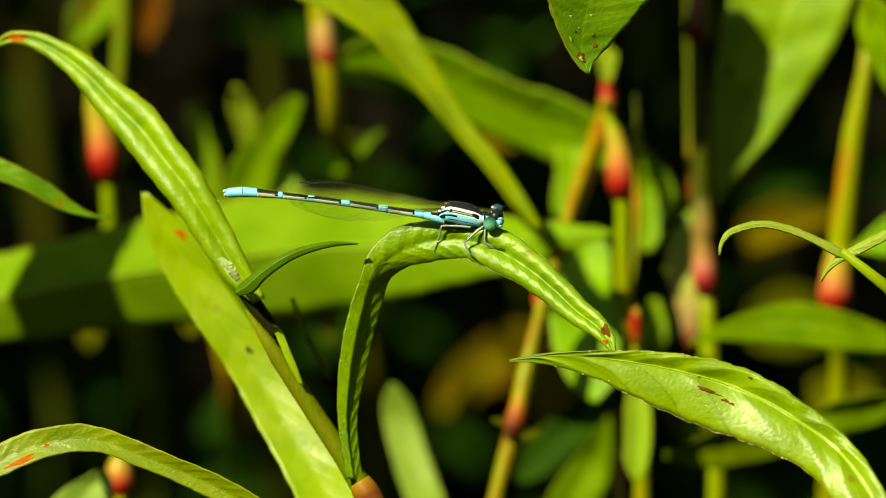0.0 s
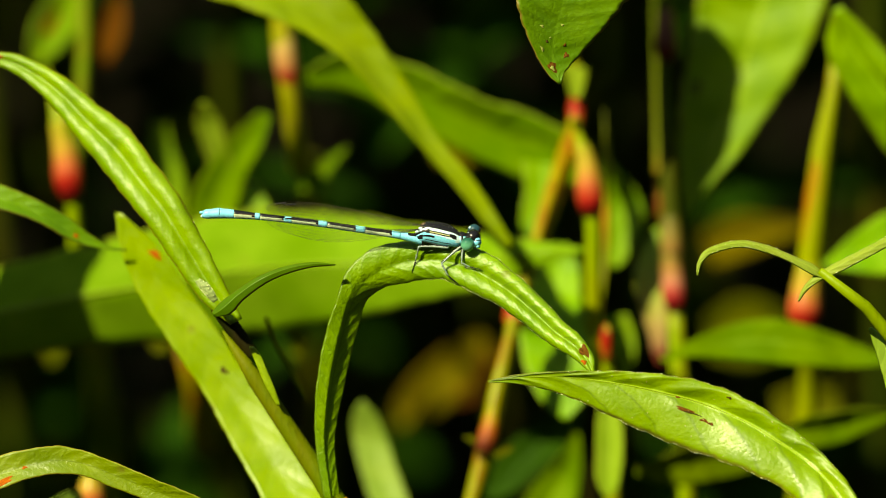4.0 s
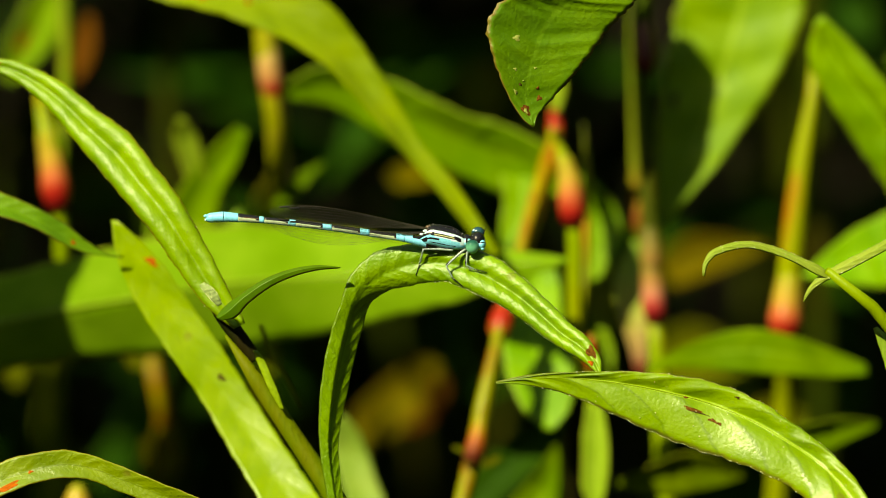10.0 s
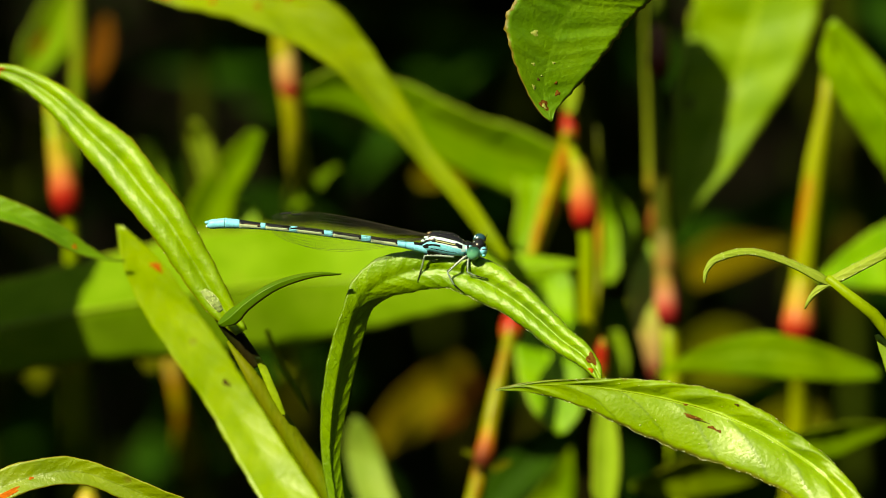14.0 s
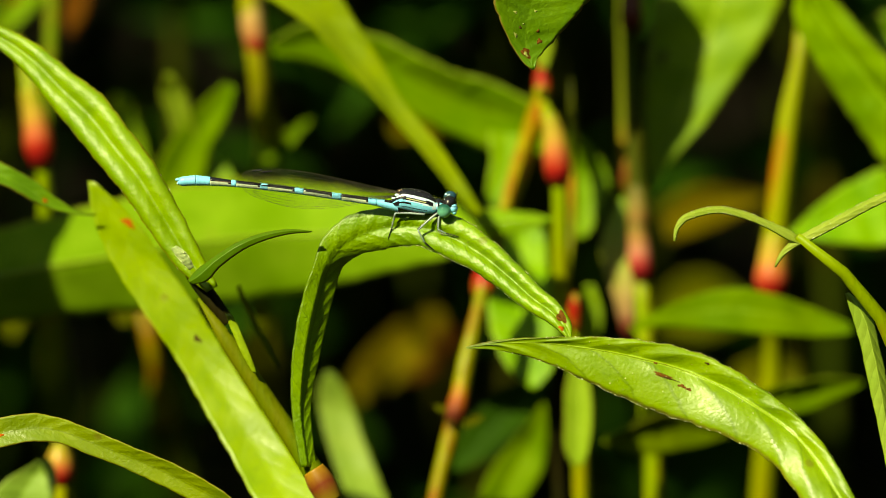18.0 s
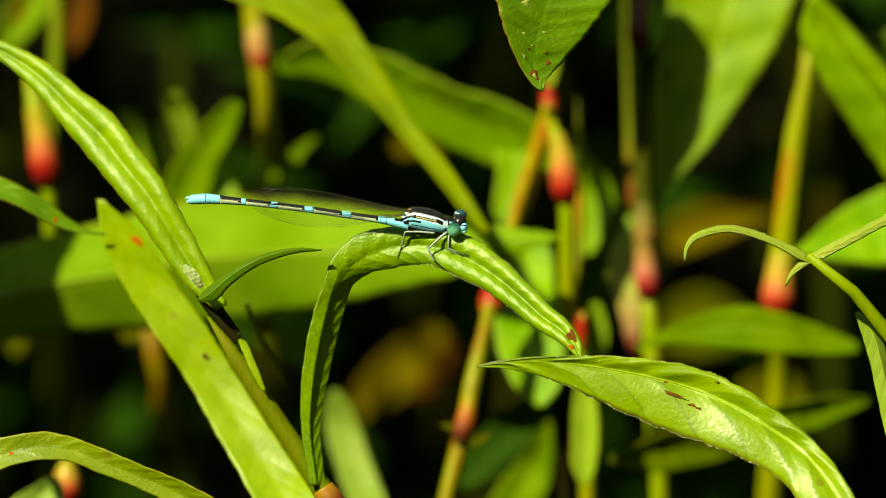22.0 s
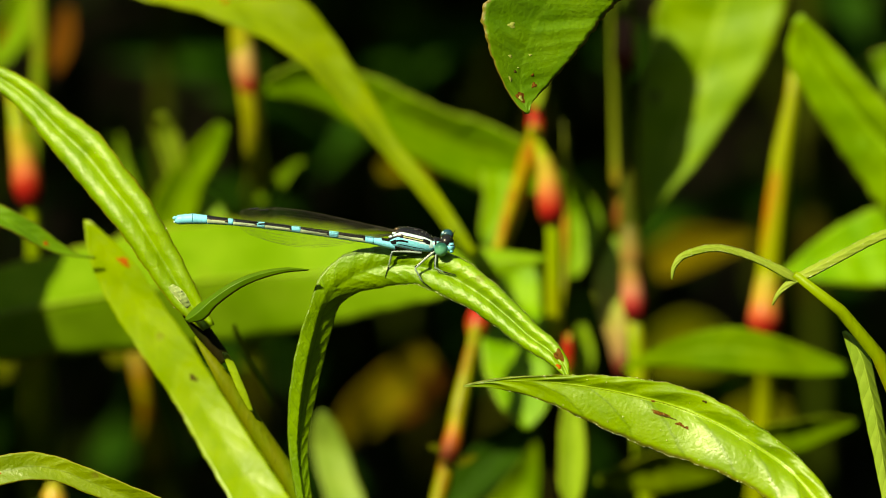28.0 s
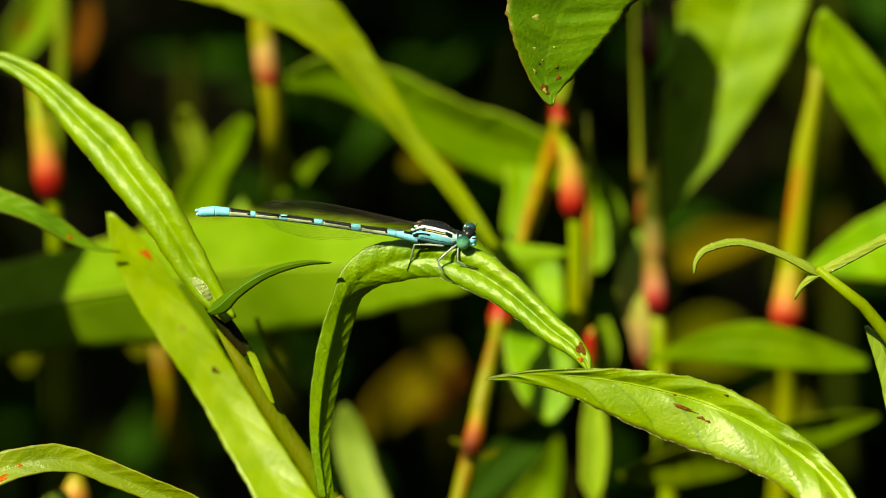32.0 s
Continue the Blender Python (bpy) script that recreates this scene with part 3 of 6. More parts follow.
leaf_broad, blade_broad = leaf(perch_plant, [(-40.93, 23.4, 418.47, -0.41, -0.01, 0.04), (-38.52, 22.39, 414.71, -2.27, -0.11, 0.1), (-35.18, 20.85, 408.95, -3.34, -0.15, 0.22), (-31.03, 18.76, 403.07, -3.34, -0.25, -0.08), (-27.12, 16.72, 397.42, -3.44, -0.14, 0.4), (-23.46, 13.25, 392.17, -3.61, -0.05, 0.19), (-20.25, 10, 387.77, -3.87, 0.11, 0.15), (-16.85, 4.23, 383.63, -4.02, 0.24, -0.06), (-13.85, -1.74, 378.73, -2.71, 0.19, -0.4)], M_LEAF_MATT, "broad sunlit leaf with a few spots", n=70, m=14, fold=0.12, ripple=0.003, wave=0.03, veins=18, seed=3)
hang("blemish", blade_broad.blot("blemish", 0.105, -0.55, 0.012, 0.22, M_BLOT_RED, 2), leaf_broad, "red spot")
hang("blemish", blade_broad.blot("blemish", 0.405, -0.3, 0.009, 0.12, M_BLOT_DARK, 4), leaf_broad, "dark brown spot")
leaf(perch_plant, [(-13.6, -3.28, 419.35, 0.0504, 0.036, 0.0432), (-15.99, -3.91, 419.59, 0, 0.144, 0.2088), (-19.19, -4.7, 419.22, -0.0936, 0.252, 0.3528), (-22.08, -5.63, 418.29, -0.1656, 0.3168, 0.4392), (-24.94, -5.48, 416.31, -0.288, 0.3888, 0.5184), (-27.2, -5.33, 414.26, -0.5544, 0.4176, 0.4608), (-28.1515, -5.121, 413.627, -0.243, 0.1755, 0.189)], M_SPROUT, "narrow young leaf, half rolled", n=50, m=12, fold=-0.5, ripple=0.0, wave=0.02, thick=0.4)
leaf(perch_plant, [(-30.03, -3, 417.35, -0.3, -0.0375, -0.195), (-29.22, -3.3, 416.6, -0.45, -0.06, -0.3), (-28.55, -3.5, 415.82, -0.45, -0.06, -0.3), (-27.88, -3.5, 414.85, -0.255, -0.0375, -0.195)], M_SILK, "whitish hairy frill of a sheath", n=24, m=10, fold=-0.4, ripple=0.0, wave=0.1, veins=9, hairs=140)
leaf(perch_plant, [(-23.73, -1.8, 408.72, -0.26, 0, 0), (-23.2, -1.8, 407.74, -0.46, 0, 0), (-22.39, -2.2, 405.9, -0.5, 0, 0), (-21.45, -2.6, 403.77, -0.46, 0, 0), (-20.51, -2.8, 401.73, -0.2, 0, 0)], M_RIB, "frayed yellow-green sheath tip", n=24, m=8, fold=-0.35, wave=0.12)
# dark tube added where the stem lies in shadow under the young leaf
hang("sheath", tube_mesh("sheath", [(-28.68, 3, 413.32, 0.68), (-27.73, 2.6, 412.1, 0.95), (-26.24, 2, 410.16, 1.01), (-24.88, 1.4, 408.44, 0.95), (-23.66, 1, 406.87, 0.81)], M_SHADE_TUBE, 30, 14), perch_plant, "dark tube for the shade between leaf and stem")
node(perch_plant, [(-13.6, -4.45, 390.2, 1.36), (-12.95, -4.75, 389.2, 1.62), (-12.2, -5.2, 388, 1.66), (-11.5, -5.6, 386.6, 1.5)], M_NODE_BROWN, "red-brown joint at the foot of the leaves")
stem(perch_plant, [(-23.19, 26.84, 404.25, 0.28), (-21.81, 26.26, 400.81, 0.35), (-19.73, 25.59, 397.03, 0.35), (-18.35, 25.19, 394.25, 0.21)], M_SHEATH, "thin brown side shoot", 20, 8)

# ---- the leaf in front ----
rows = to_ground([(53.86, -26.03, 384.68, 0.92), (57.88, -26.79, 377.99, 1.06), (61.92, -28.23, 368.74, 1.19)], 12, 20)
front_plant = thing("smartweed_plant", foot(rows), "smartweed stalk with one broad spotted leaf", "plant")
stem(front_plant, rows, M_STEM)
leaf_front, blade_front = leaf(front_plant, [(4.61, -14.55, 408.2, -0.03, -0.01, 0.1), (7.87, -14.47, 408.49, 0.17, -0.01, 0.55), (11.52, -14.51, 408.36, 0.5, 0.02, 1.03), (15.5, -14.65, 407.84, 0.83, 0.11, 1.69), (19.81, -15.21, 407.01, 1.16, 0.41, 2.54), (24.44, -15.85, 405.91, 1.49, 0.82, 3.21), (29.07, -16.52, 404.69, 1.82, 1.23, 3.48), (33.34, -17.9, 403.41, 2.15, 1.35, 3.07), (37.61, -19.44, 401.55, 2.15, 1.34, 2.48), (41.53, -21.05, 399.41, 1.82, 1.38, 2.2), (44.4, -23.78, 396.92, 2.14, 1.39, 1.84), (47.26, -26.81, 393.37, 2.14, 1.2, 1.21), (53.22, -30.8, 386.2, 0.33, 0.25, 0.27)], M_LEAF_FRONT, "broad bright green leaf with brown blotches and hairy edges", rib=True, n=100, m=20, hairs=520, span=(0.02, 0.8), mid=0.4, fold=(0.1, 0.14, 0.2, 0.25, 0.3, 0.3), curl=(0.0, 0.1, 0.2, 0.3, 0.45, 0.5), ripple=0.022, groove=(0.0, 0.05, 0.1, 0.14, 0.16, 0.16), wave=0.03, veins=9, seed=5)
for v0, s0, dv, ds, mt in ((0.392, -0.3, 0.017, 0.045, M_BLOT), (0.405, -0.33, 0.02, 0.022, M_BLOT_DARK), (0.437, -0.4, 0.009, 0.035, M_BLOT), (0.452, -0.42, 0.006, 0.03, M_BLOT), (0.37, -0.02, 0.006, 0.035, M_BLOT), (0.39, 0.0, 0.003, 0.02, M_BLOT), (0.46, 0.5, 0.005, 0.05, M_BLOT_DARK)):
    hang("blemish", blade_front.blot("blemish", v0, s0, dv, ds, mt, v0 * 50), leaf_front, "brown blotch")

# ---- the curled shoot ----
rows = to_ground([(43.49, -12.12, 421.12, 0.46), (45.33, -11.55, 419.38, 0.6), (49.24, -11.36, 416.23, 0.73), (53.29, -11.64, 411.34, 0.86), (55.76, -10.65, 406.01, 1), (58.58, -10.4, 397.93, 1.2), (60.07, -10.76, 387.55, 1.34)], 10, 20)
curl_plant = thing("smartweed_plant", foot(rows), "slender smartweed shoot with narrow curled leaves", "plant")
stem(curl_plant, rows, M_STEM)
leaf(curl_plant, [(29.17, -8.41, 419.53, -0.0936, 0.0648, 0.0072), (29.34, -7.83, 420.72, -0.216, 0.1368, 0.0144), (30.22, -7.24, 421.94, -0.2664, 0.2592, 0.18), (31.73, -6.83, 422.52, -0.0936, 0.3168, 0.3096), (34.4, -6.47, 422.91, 0, 0.3168, 0.3168), (37.18, -6.36, 422.33, 0.1656, 0.3312, 0.3096), (40.33, -6.44, 421.07, 0.1656, 0.3168, 0.288), (42.97, -6.54, 419.75, 0.1944, 0.4104, 0.3888), (44.35, -6.52, 418.85, 0.1656, 0.2232, 0.1872)], M_LEAF_UNDER, "narrow leaf with a drooping curled tip", n=50, hairs=110, fold=-0.4, wave=0.02)
leaf(curl_plant, [(41.12, -7.27, 416.04, -0.0504, 0.036, 0.0144), (41.62, -6.99, 417.1, -0.1656, 0.1584, 0.108), (42.89, -6.63, 418.43, -0.216, 0.2952, 0.2448), (45.16, -6.3, 419.68, -0.2664, 0.432, 0.3816), (48.81, -5.54, 421.41, -0.2376, 0.4248, 0.3816), (52.65, -4.47, 423.2, -0.1944, 0.4104, 0.3888), (57.39, -3.45, 424.8, -0.1224, 0.288, 0.2736), (61.28, -2.7, 425.36, 0, 0.0792, 0.0792)], M_LEAF_UNDER, "narrow leaf with a pale underside", n=50, hairs=130, fold=-0.35, wave=0.02)
leaf(curl_plant, [(49.69, -8.07, 413.07, -0.22, -0.09, -0.05), (51.31, -8.34, 410.76, -1.02, -0.35, -0.17), (52.57, -9.11, 406.6, -1.25, -0.17, 0.49), (53.66, -10.17, 401.35, -1.17, -0.15, 0.48), (54.51, -11.24, 396.09, -0.88, -0.08, 0.47), (55.13, -12.13, 391.47, -0.49, -0.13, 0.02), (55.22, -12.85, 387.5, -0.09, -0.02, 0.01)], M_LEAF_UNDER, "pale drooping leaf, folded along its midrib", n=40, fold=-0.5, wave=0.05)

# ---- leaves at the edge ----
rows = to_ground([(-19, -13.28, 385.88, 0.8), (-16.34, -13.63, 380.73, 0.94), (-15.02, -15.1, 371.36, 1.07)], -8, 10)
edge_plant = thing("smartweed_plant", foot(rows), "smartweed stalk with a bowed spotted leaf", "plant")
stem(edge_plant, rows, M_STEM)
leaf_bow, blade_bow = leaf(edge_plant, [(-60.8, -15.6, 392.7, -0.2, 0.41, 0.41), (-55.9, -14.56, 395.42, -0.33, 1.21, 1.47), (-52.08, -13.82, 397, -0.17, 1.14, 1.63), (-49.27, -13.34, 397.66, 0, 0.91, 1.52), (-46.45, -12.94, 397.99, -0.17, 0.78, 1.52), (-43.46, -12.74, 397.58, -0.17, 0.61, 1.43), (-39.97, -12.79, 396.24, 0.33, 0.42, 1.37), (-35.81, -12.92, 394.57, 0.83, 0.2, 1.12), (-31.32, -13.13, 392.65, 1, 0.04, 1.2), (-25.32, -13.66, 389.5, 1, -0.13, 1.07), (-19.31, -14.28, 386.02, 0.33, -0.1, 0.34)], M_LEAF_LONG, "bowed leaf with orange flecks", n=90, fold=0.3, ripple=0.03, wave=0.05, veins=22, seed=7)
hang("blemish", blade_bow.blot("blemish", 0.26, -0.1, 0.007, 0.1, M_BLOT_RED, 2), leaf_bow, "red fleck")
hang("blemish", blade_bow.blot("blemish", 0.19, -0.6, 0.04, 0.2, M_BLOT_RED, 5), leaf_bow, "orange patch")
rows = to_ground([(-65.24, -9, 432.78, 0.6), (-67.28, -9.04, 430.05, 0.73), (-68.66, -10.46, 422.18, 0.86), (-69.37, -14.11, 405.96, 0.93)], -5, 10)
left_plant = thing("smartweed_plant", foot(rows), "smartweed stalk with a pointed leaf", "plant")
stem(left_plant, rows, M_STEM)
leaf_left, blade_left = leaf(left_plant, [(-67.37, 19.08, 425.52, 0, 0.17, 0.17), (-62.77, 19.06, 424.5, 0.17, 0.93, 0.92), (-58.67, 19.05, 423.48, 0.17, 1.12, 1.12), (-53.82, 18.88, 421.89, 0.1, 1.07, 1.06), (-50.99, 18.81, 420.64, 0.34, 0.92, 0.89), (-48.29, 19.13, 418.96, 0.34, 0.9, 0.86), (-45.93, 19.48, 417.34, 0.34, 0.55, 0.49), (-43.39, 19.95, 416.22, 0.17, 0.2, 0.16), (-41.02, 20.59, 415.69, 0.03, 0.06, 0.05)], M_LEAF_SIDE, "pointed green leaf with a dark tip", n=50, fold=0.3, wave=0.04, seed=8)
hang("blemish", blade_left.blot("blemish", 0.77, -0.2, 0.012, 0.3, M_BLOT_RED, 2), leaf_left, "red fleck")

# ---- stalks behind ----
def back_plant(label, rows, mat, joints=()):
    t = thing("smartweed_plant", foot(rows), label, "plant", "smartweed stalks behind the perch")
    stem(t, rows, mat)
    for j in joints:
        node(t, j)
    return t


plant_a = back_plant("yellow-green smartweed stalk with a red joint", to_ground([(14.7, 76.72, 416.55, 0.29), (15.29, 76.23, 414.72, 0.8), (16.22, 74.51, 412.16, 1.24), (16.73, 73.38, 407.94, 1.09), (17, 71.66, 405.39, 0.94), (17.15, 71, 398, 1.04), (17.4, 70, 385, 1.1), (17.8, 69, 370, 1.18)], 4, 6), M_STEM,
    [[(15.69, 74.15, 413.9, 1.02), (16.42, 73.12, 411.01, 1.45), (16.7, 72.03, 407.92, 1.74), (16.92, 71.28, 406.09, 1.45), (16.99, 70.85, 405.45, 0.94)]])
stem(plant_a, [(18.56, 83, 416.29, 0.15), (18.97, 81, 410.67, 0.48), (18.81, 79, 403.62, 0.52), (18.72, 77, 398.1, 0.52), (17.72, 73, 390.86, 0.44), (17.26, 71, 385.58, 0.44)], M_STEM_TWIN, "thin side stalk banded with orange")
# the shadow on the lower stalk is built as a dark tube round it
hang("sheath", tube_mesh("sheath", [(17.42, 69.9, 383.8, 1.15), (17.48, 69.6, 381.5, 1.36), (17.6, 69.3, 376, 1.42), (17.8, 69, 368, 1.5), (18, 68.8, 360, 1.5)], M_SHADE_TUBE, 30, 14), plant_a, "dark brown tube for the shade on the lower stalk")
plant_d = back_plant("leaning orange smartweed stalk with red joints", to_ground([(14.72, 89.38, 421.28, 0.59), (14.96, 83.78, 415.84, 0.73), (14.6, 79.14, 413.99, 1.1), (12.8, 73.57, 408.64, 1.02), (10.94, 68.35, 404.61, 0.94), (8.96, 64.51, 399.95, 0.87), (7.35, 60.85, 395.94, 0.94), (6.83, 57.79, 394.18, 0.79), (5.73, 54.26, 390.69, 0.93), (4.73, 52, 386.13, 1.15), (3.72, 49.66, 381.22, 1.22), (2.22, 47.31, 376.33, 1), (0.79, 44.69, 370.41, 1)], -6, 10), M_STEM_RED)
node(plant_d, [(14.82, 84.7, 417.73, 0.59), (14.95, 83.74, 416.61, 0.95), (14.94, 82.79, 415.49, 1.03), (14.79, 81.83, 414.37, 0.95)], M_NODE_RED, "scarlet stem joint")
node(plant_d, [(8, 61.79, 397.55, 0.94), (7.49, 60.52, 396.03, 1.51), (7.12, 59.33, 394.79, 1.44), (6.9, 58.27, 394.04, 0.86)], M_NODE_RED, "scarlet stem joint")
node(plant_d, [(4.55, 49.8, 385.87, 0.79), (4.26, 49.2, 384.26, 1.07), (3.9, 48.6, 382.72, 1.29), (3.46, 48.1, 381.31, 1.29), (3.11, 47.8, 380.2, 0.93)], M_JOINT_RUST, "brown scarred joint")
# tube added over the stalk to give this stretch its orange colour
hang("sheath", tube_mesh("sheath", [(14.4, 80, 414.55, 0.56), (13.79, 78, 413.03, 0.87), (12.94, 74.5, 411.07, 0.93), (11.8, 71, 408.6, 0.89), (10.67, 67.5, 405.78, 0.8), (9.85, 65, 403.45, 0.74)], M_STEM_RUST, 40, 14), plant_d, "orange-brown stretch of stalk streaked with dark red")
leaf(plant_d, [(14.7, 82.92, 422.31, -1.68, 0.09, 0.35), (14.85, 82.52, 420.79, -1.39, 0.07, 0.25), (14.88, 82.15, 419.41, -0.99, 0.04, 0.14), (14.88, 81.82, 418.18, -0.55, 0.03, 0.11)], M_LEAF_PALE, "pale green leaf base", n=20, m=8)
leaf(plant_d, [(0.89, 47.92, 382.48, -0.11, 0.06, 0.21), (2.14, 47.85, 382.2, -0.14, 0.13, 0.48), (3.28, 47.68, 381.58, -0.14, 0.15, 0.55)], M_LEAF_OLIVE, "small bract", n=14, m=6)
leaf(plant_d, [(4.57, 47.33, 380.27, -0.14, 0.09, 0.34), (5.85, 47.48, 380.82, -0.14, 0.13, 0.48), (7.07, 47.61, 381.31, -0.07, 0.04, 0.14)], M_LEAF_OLIVE, "small bract", n=14, m=6)
plant_b = back_plant("smartweed stalk with a pink and a maroon joint", to_ground([(27.58, 78.38, 393.76, 1.1), (27.8, 77.46, 390.97, 1.03), (28.31, 75.4, 383.93, 1.17), (28.89, 72.39, 373.35, 1.25)], 6, 8), M_STEM,
    [])
node(plant_b, [(27.2, 79.04, 398.14, 1.2), (27.49, 78.03, 395.37, 1.45), (27.63, 77.22, 393.31, 1.55), (27.77, 76.57, 391.82, 1.25), (27.76, 76.17, 391.32, 0.95)], M_NODE_ROSE, "rose-pink stem joint with a dark red foot")
# upper stalk split off from the green one to take the shaded colour
stem(plant_b, [(28.58, 104.55, 485.62, 0.51), (28.35, 99.25, 466.49, 0.66), (27.98, 94.14, 448.07, 0.73), (26.88, 90.94, 436.76, 0.81), (26.58, 87.73, 425.45, 0.88), (26.35, 86.24, 420.53, 0.81), (26.86, 83.8, 412.06, 1.17), (27.15, 81.74, 405.01, 1.17), (27.37, 79.87, 398.68, 1.25), (27.58, 78.38, 393.76, 1.1), (27.6, 78.3, 393.2, 1.05)], M_STEM_SHADE, "upper stalk darkened for shade")
node(plant_b, [(26.57, 88.17, 428.36, 1.03), (26.63, 87.08, 425.61, 1.47), (26.55, 86.1, 423.2, 1.47), (26.39, 85.49, 422.22, 0.88)], M_NODE_DARK, "maroon stem joint")
hang("sheath", tube_mesh("sheath", [(27.2, 80.9, 402.6, 1.2), (27.3, 80.2, 401, 1.36), (27.38, 79.5, 399.4, 1.42), (27.42, 79.04, 398.14, 1.36)], M_SHEATH_ROSE, 20, 14), plant_b, "papery rose-tinted sheath above the joint")
stem(plant_b, [(25.02, 103.32, 435.84, 0.253), (25.38, 98.89, 420.1, 0.345), (25.75, 96.01, 410.1, 0.5175), (26.12, 94.08, 403.7, 0.7705), (26.33, 93.12, 400.88, 0.6785), (26.48, 92.45, 399.14, 0.253)], M_SHOOT, "dim side shoot ending in orange")
node(plant_b, [(26.11, 93.51, 403.08, 0.7705), (26.33, 93.03, 401.29, 0.943), (26.4, 92.64, 399.85, 0.851), (26.48, 92.35, 398.78, 0.345)], M_NODE_BROWN, "orange-brown shoot joint")
plant_c = back_plant("yellow and orange smartweed stalk with a swollen red joint", to_ground([(48.88, 84.49, 426.22, 0.73), (48.39, 82, 420.81, 0.88), (47.51, 80.68, 415.86, 1.17), (46.49, 79.16, 410.21, 1.46), (45.76, 77.27, 403.15, 1.53), (45.03, 75.57, 396.8, 1.61), (44.63, 75.02, 390.88, 1.32), (45.62, 85.82, 384.81, 1.26), (45.58, 87.74, 376.55, 1.41), (45.01, 87.74, 368.8, 1.49)], -6, 8), M_STEM_MIX,
    [[(45.13, 74.79, 397.77, 1.61), (44.68, 73.61, 394.31, 1.97), (44.45, 72.61, 391.55, 2.12), (44.51, 71.99, 390.21, 1.46), (44.64, 71.53, 389.43, 1.17)]])
plant_e = back_plant("pale smartweed stalk with an orange-red joint", to_ground([(-24.37, 101.15, 442.05, 1.196), (-24, 98.47, 432.03, 1.3685), (-23.63, 96.17, 423.45, 1.5295), (-23.26, 95.4, 420.58, 1.702), (-22.74, 94.54, 417.36, 1.196), (-22.24, 94.35, 413.22, 1.5295), (-22, 97.5, 408.4, 1.5), (-21.95, 101, 405.6, 1.4), (-22.1, 118, 401, 1.3), (-22.6, 180, 384, 1.2), (-24.55, 240, 362, 1.19), (-25.62, 283.77, 319.94, 1.34)], 4, 10), M_STEM_TAN)
node(plant_e, [(-23.9, 97.5, 428.5, 1.15), (-23.55, 96.3, 424, 1.39), (-23.2, 95.3, 420.4, 1.56), (-22.9, 94.8, 418.6, 1.35), (-22.62, 94.4, 417.2, 0.82)], M_NODE_TAN, "tan stem joint with a dark red foot")
plant_f = back_plant("yellow smartweed stalk with a scarlet joint", to_ground([(-53.59, 89.34, 421.14, 0.15), (-52.95, 87.74, 419.03, 0.66), (-51.77, 86.5, 414.41, 1.4), (-50.89, 84.98, 408.73, 1.47), (-50.45, 84.12, 405.53, 0.96), (-49.86, 82.31, 398.78, 1.1), (-51.18, 113.57, 380.19, 1.14), (-55.69, 208.2, 346.99, 1.25), (-58.59, 279.6, 304.36, 1.52)], 4, 8), M_STEM,
    [[(-52.07, 86.6, 414.76, 1.25), (-51.17, 85.12, 410.21, 1.69), (-50.79, 84.11, 407.43, 1.91), (-50.49, 83.41, 405.79, 1.47), (-50.33, 82.96, 405.07, 0.96)]])
# olive colour chosen here to imitate the shade on this shoot
stem(plant_f, [(-50.67, 116.03, 428.02, 0.98), (-50.12, 108.82, 420.44, 0.98), (-50.17, 102.02, 414.38, 0.9), (-50.52, 94.47, 405.53, 0.67)], M_SHEATH, "side shoot")
plant_h = back_plant("short smartweed stalk with a red joint", to_ground([(18.98, 60.85, 393.6, 0.3), (18.92, 60.8, 392.9, 0.75), (18.9, 60.78, 391.84, 0.95), (19.01, 61.96, 388.51, 0.8), (19.41, 62.01, 380.97, 1.01), (19.74, 60.93, 369.19, 1.02)], 4, 6), M_STEM)
node(plant_h, [(18.95, 61.3, 393.6, 0.4), (18.84, 61.2, 392.2, 0.76), (18.84, 61.14, 390.62, 0.84), (18.99, 61.09, 389.13, 0.64)], M_NODE_RED, "small scarlet joint")
plant_g = back_plant("orange-brown withered stalk deep in the stand", to_ground([(-38.57, 117.59, 375.89, 0.92), (-37.65, 116.6, 372.2, 1.38), (-37.04, 115.81, 369.24, 0.92), (-36.76, 119.92, 365.26, 1.38), (-38.76, 186.4, 342.93, 0.99), (-41.57, 280.06, 306.09, 1.08)], 4, 6), M_STEM_RED)
plant_i = back_plant("stalk dimmed for shade, with upright young leaves", to_ground([(-36.78, 239.3, 405.1, 1.19), (-37.24, 239, 389.5, 1.53), (-37.62, 240.66, 381.21, 1.71), (-37.57, 241.87, 371.23, 1.37), (-37.26, 240.17, 350.4, 1.37)], 4, 10), M_STEM_SHADE_DIM)
plant_j = back_plant("dim stalk with a red foot joint", to_ground([(-46.45, 50.63, 377.12, 0.57), (-46.52, 50.44, 376.43, 0.93), (-46.59, 50.15, 375.32, 1.43), (-46.45, 48.88, 370.62, 0.93)], 4, 6), M_STEM,
    [[(-46.52, 50.59, 376.99, 0.79), (-46.59, 50.15, 375.32, 1.58), (-46.52, 49.44, 372.69, 1.58), (-46.45, 49.16, 371.65, 0.93)]])

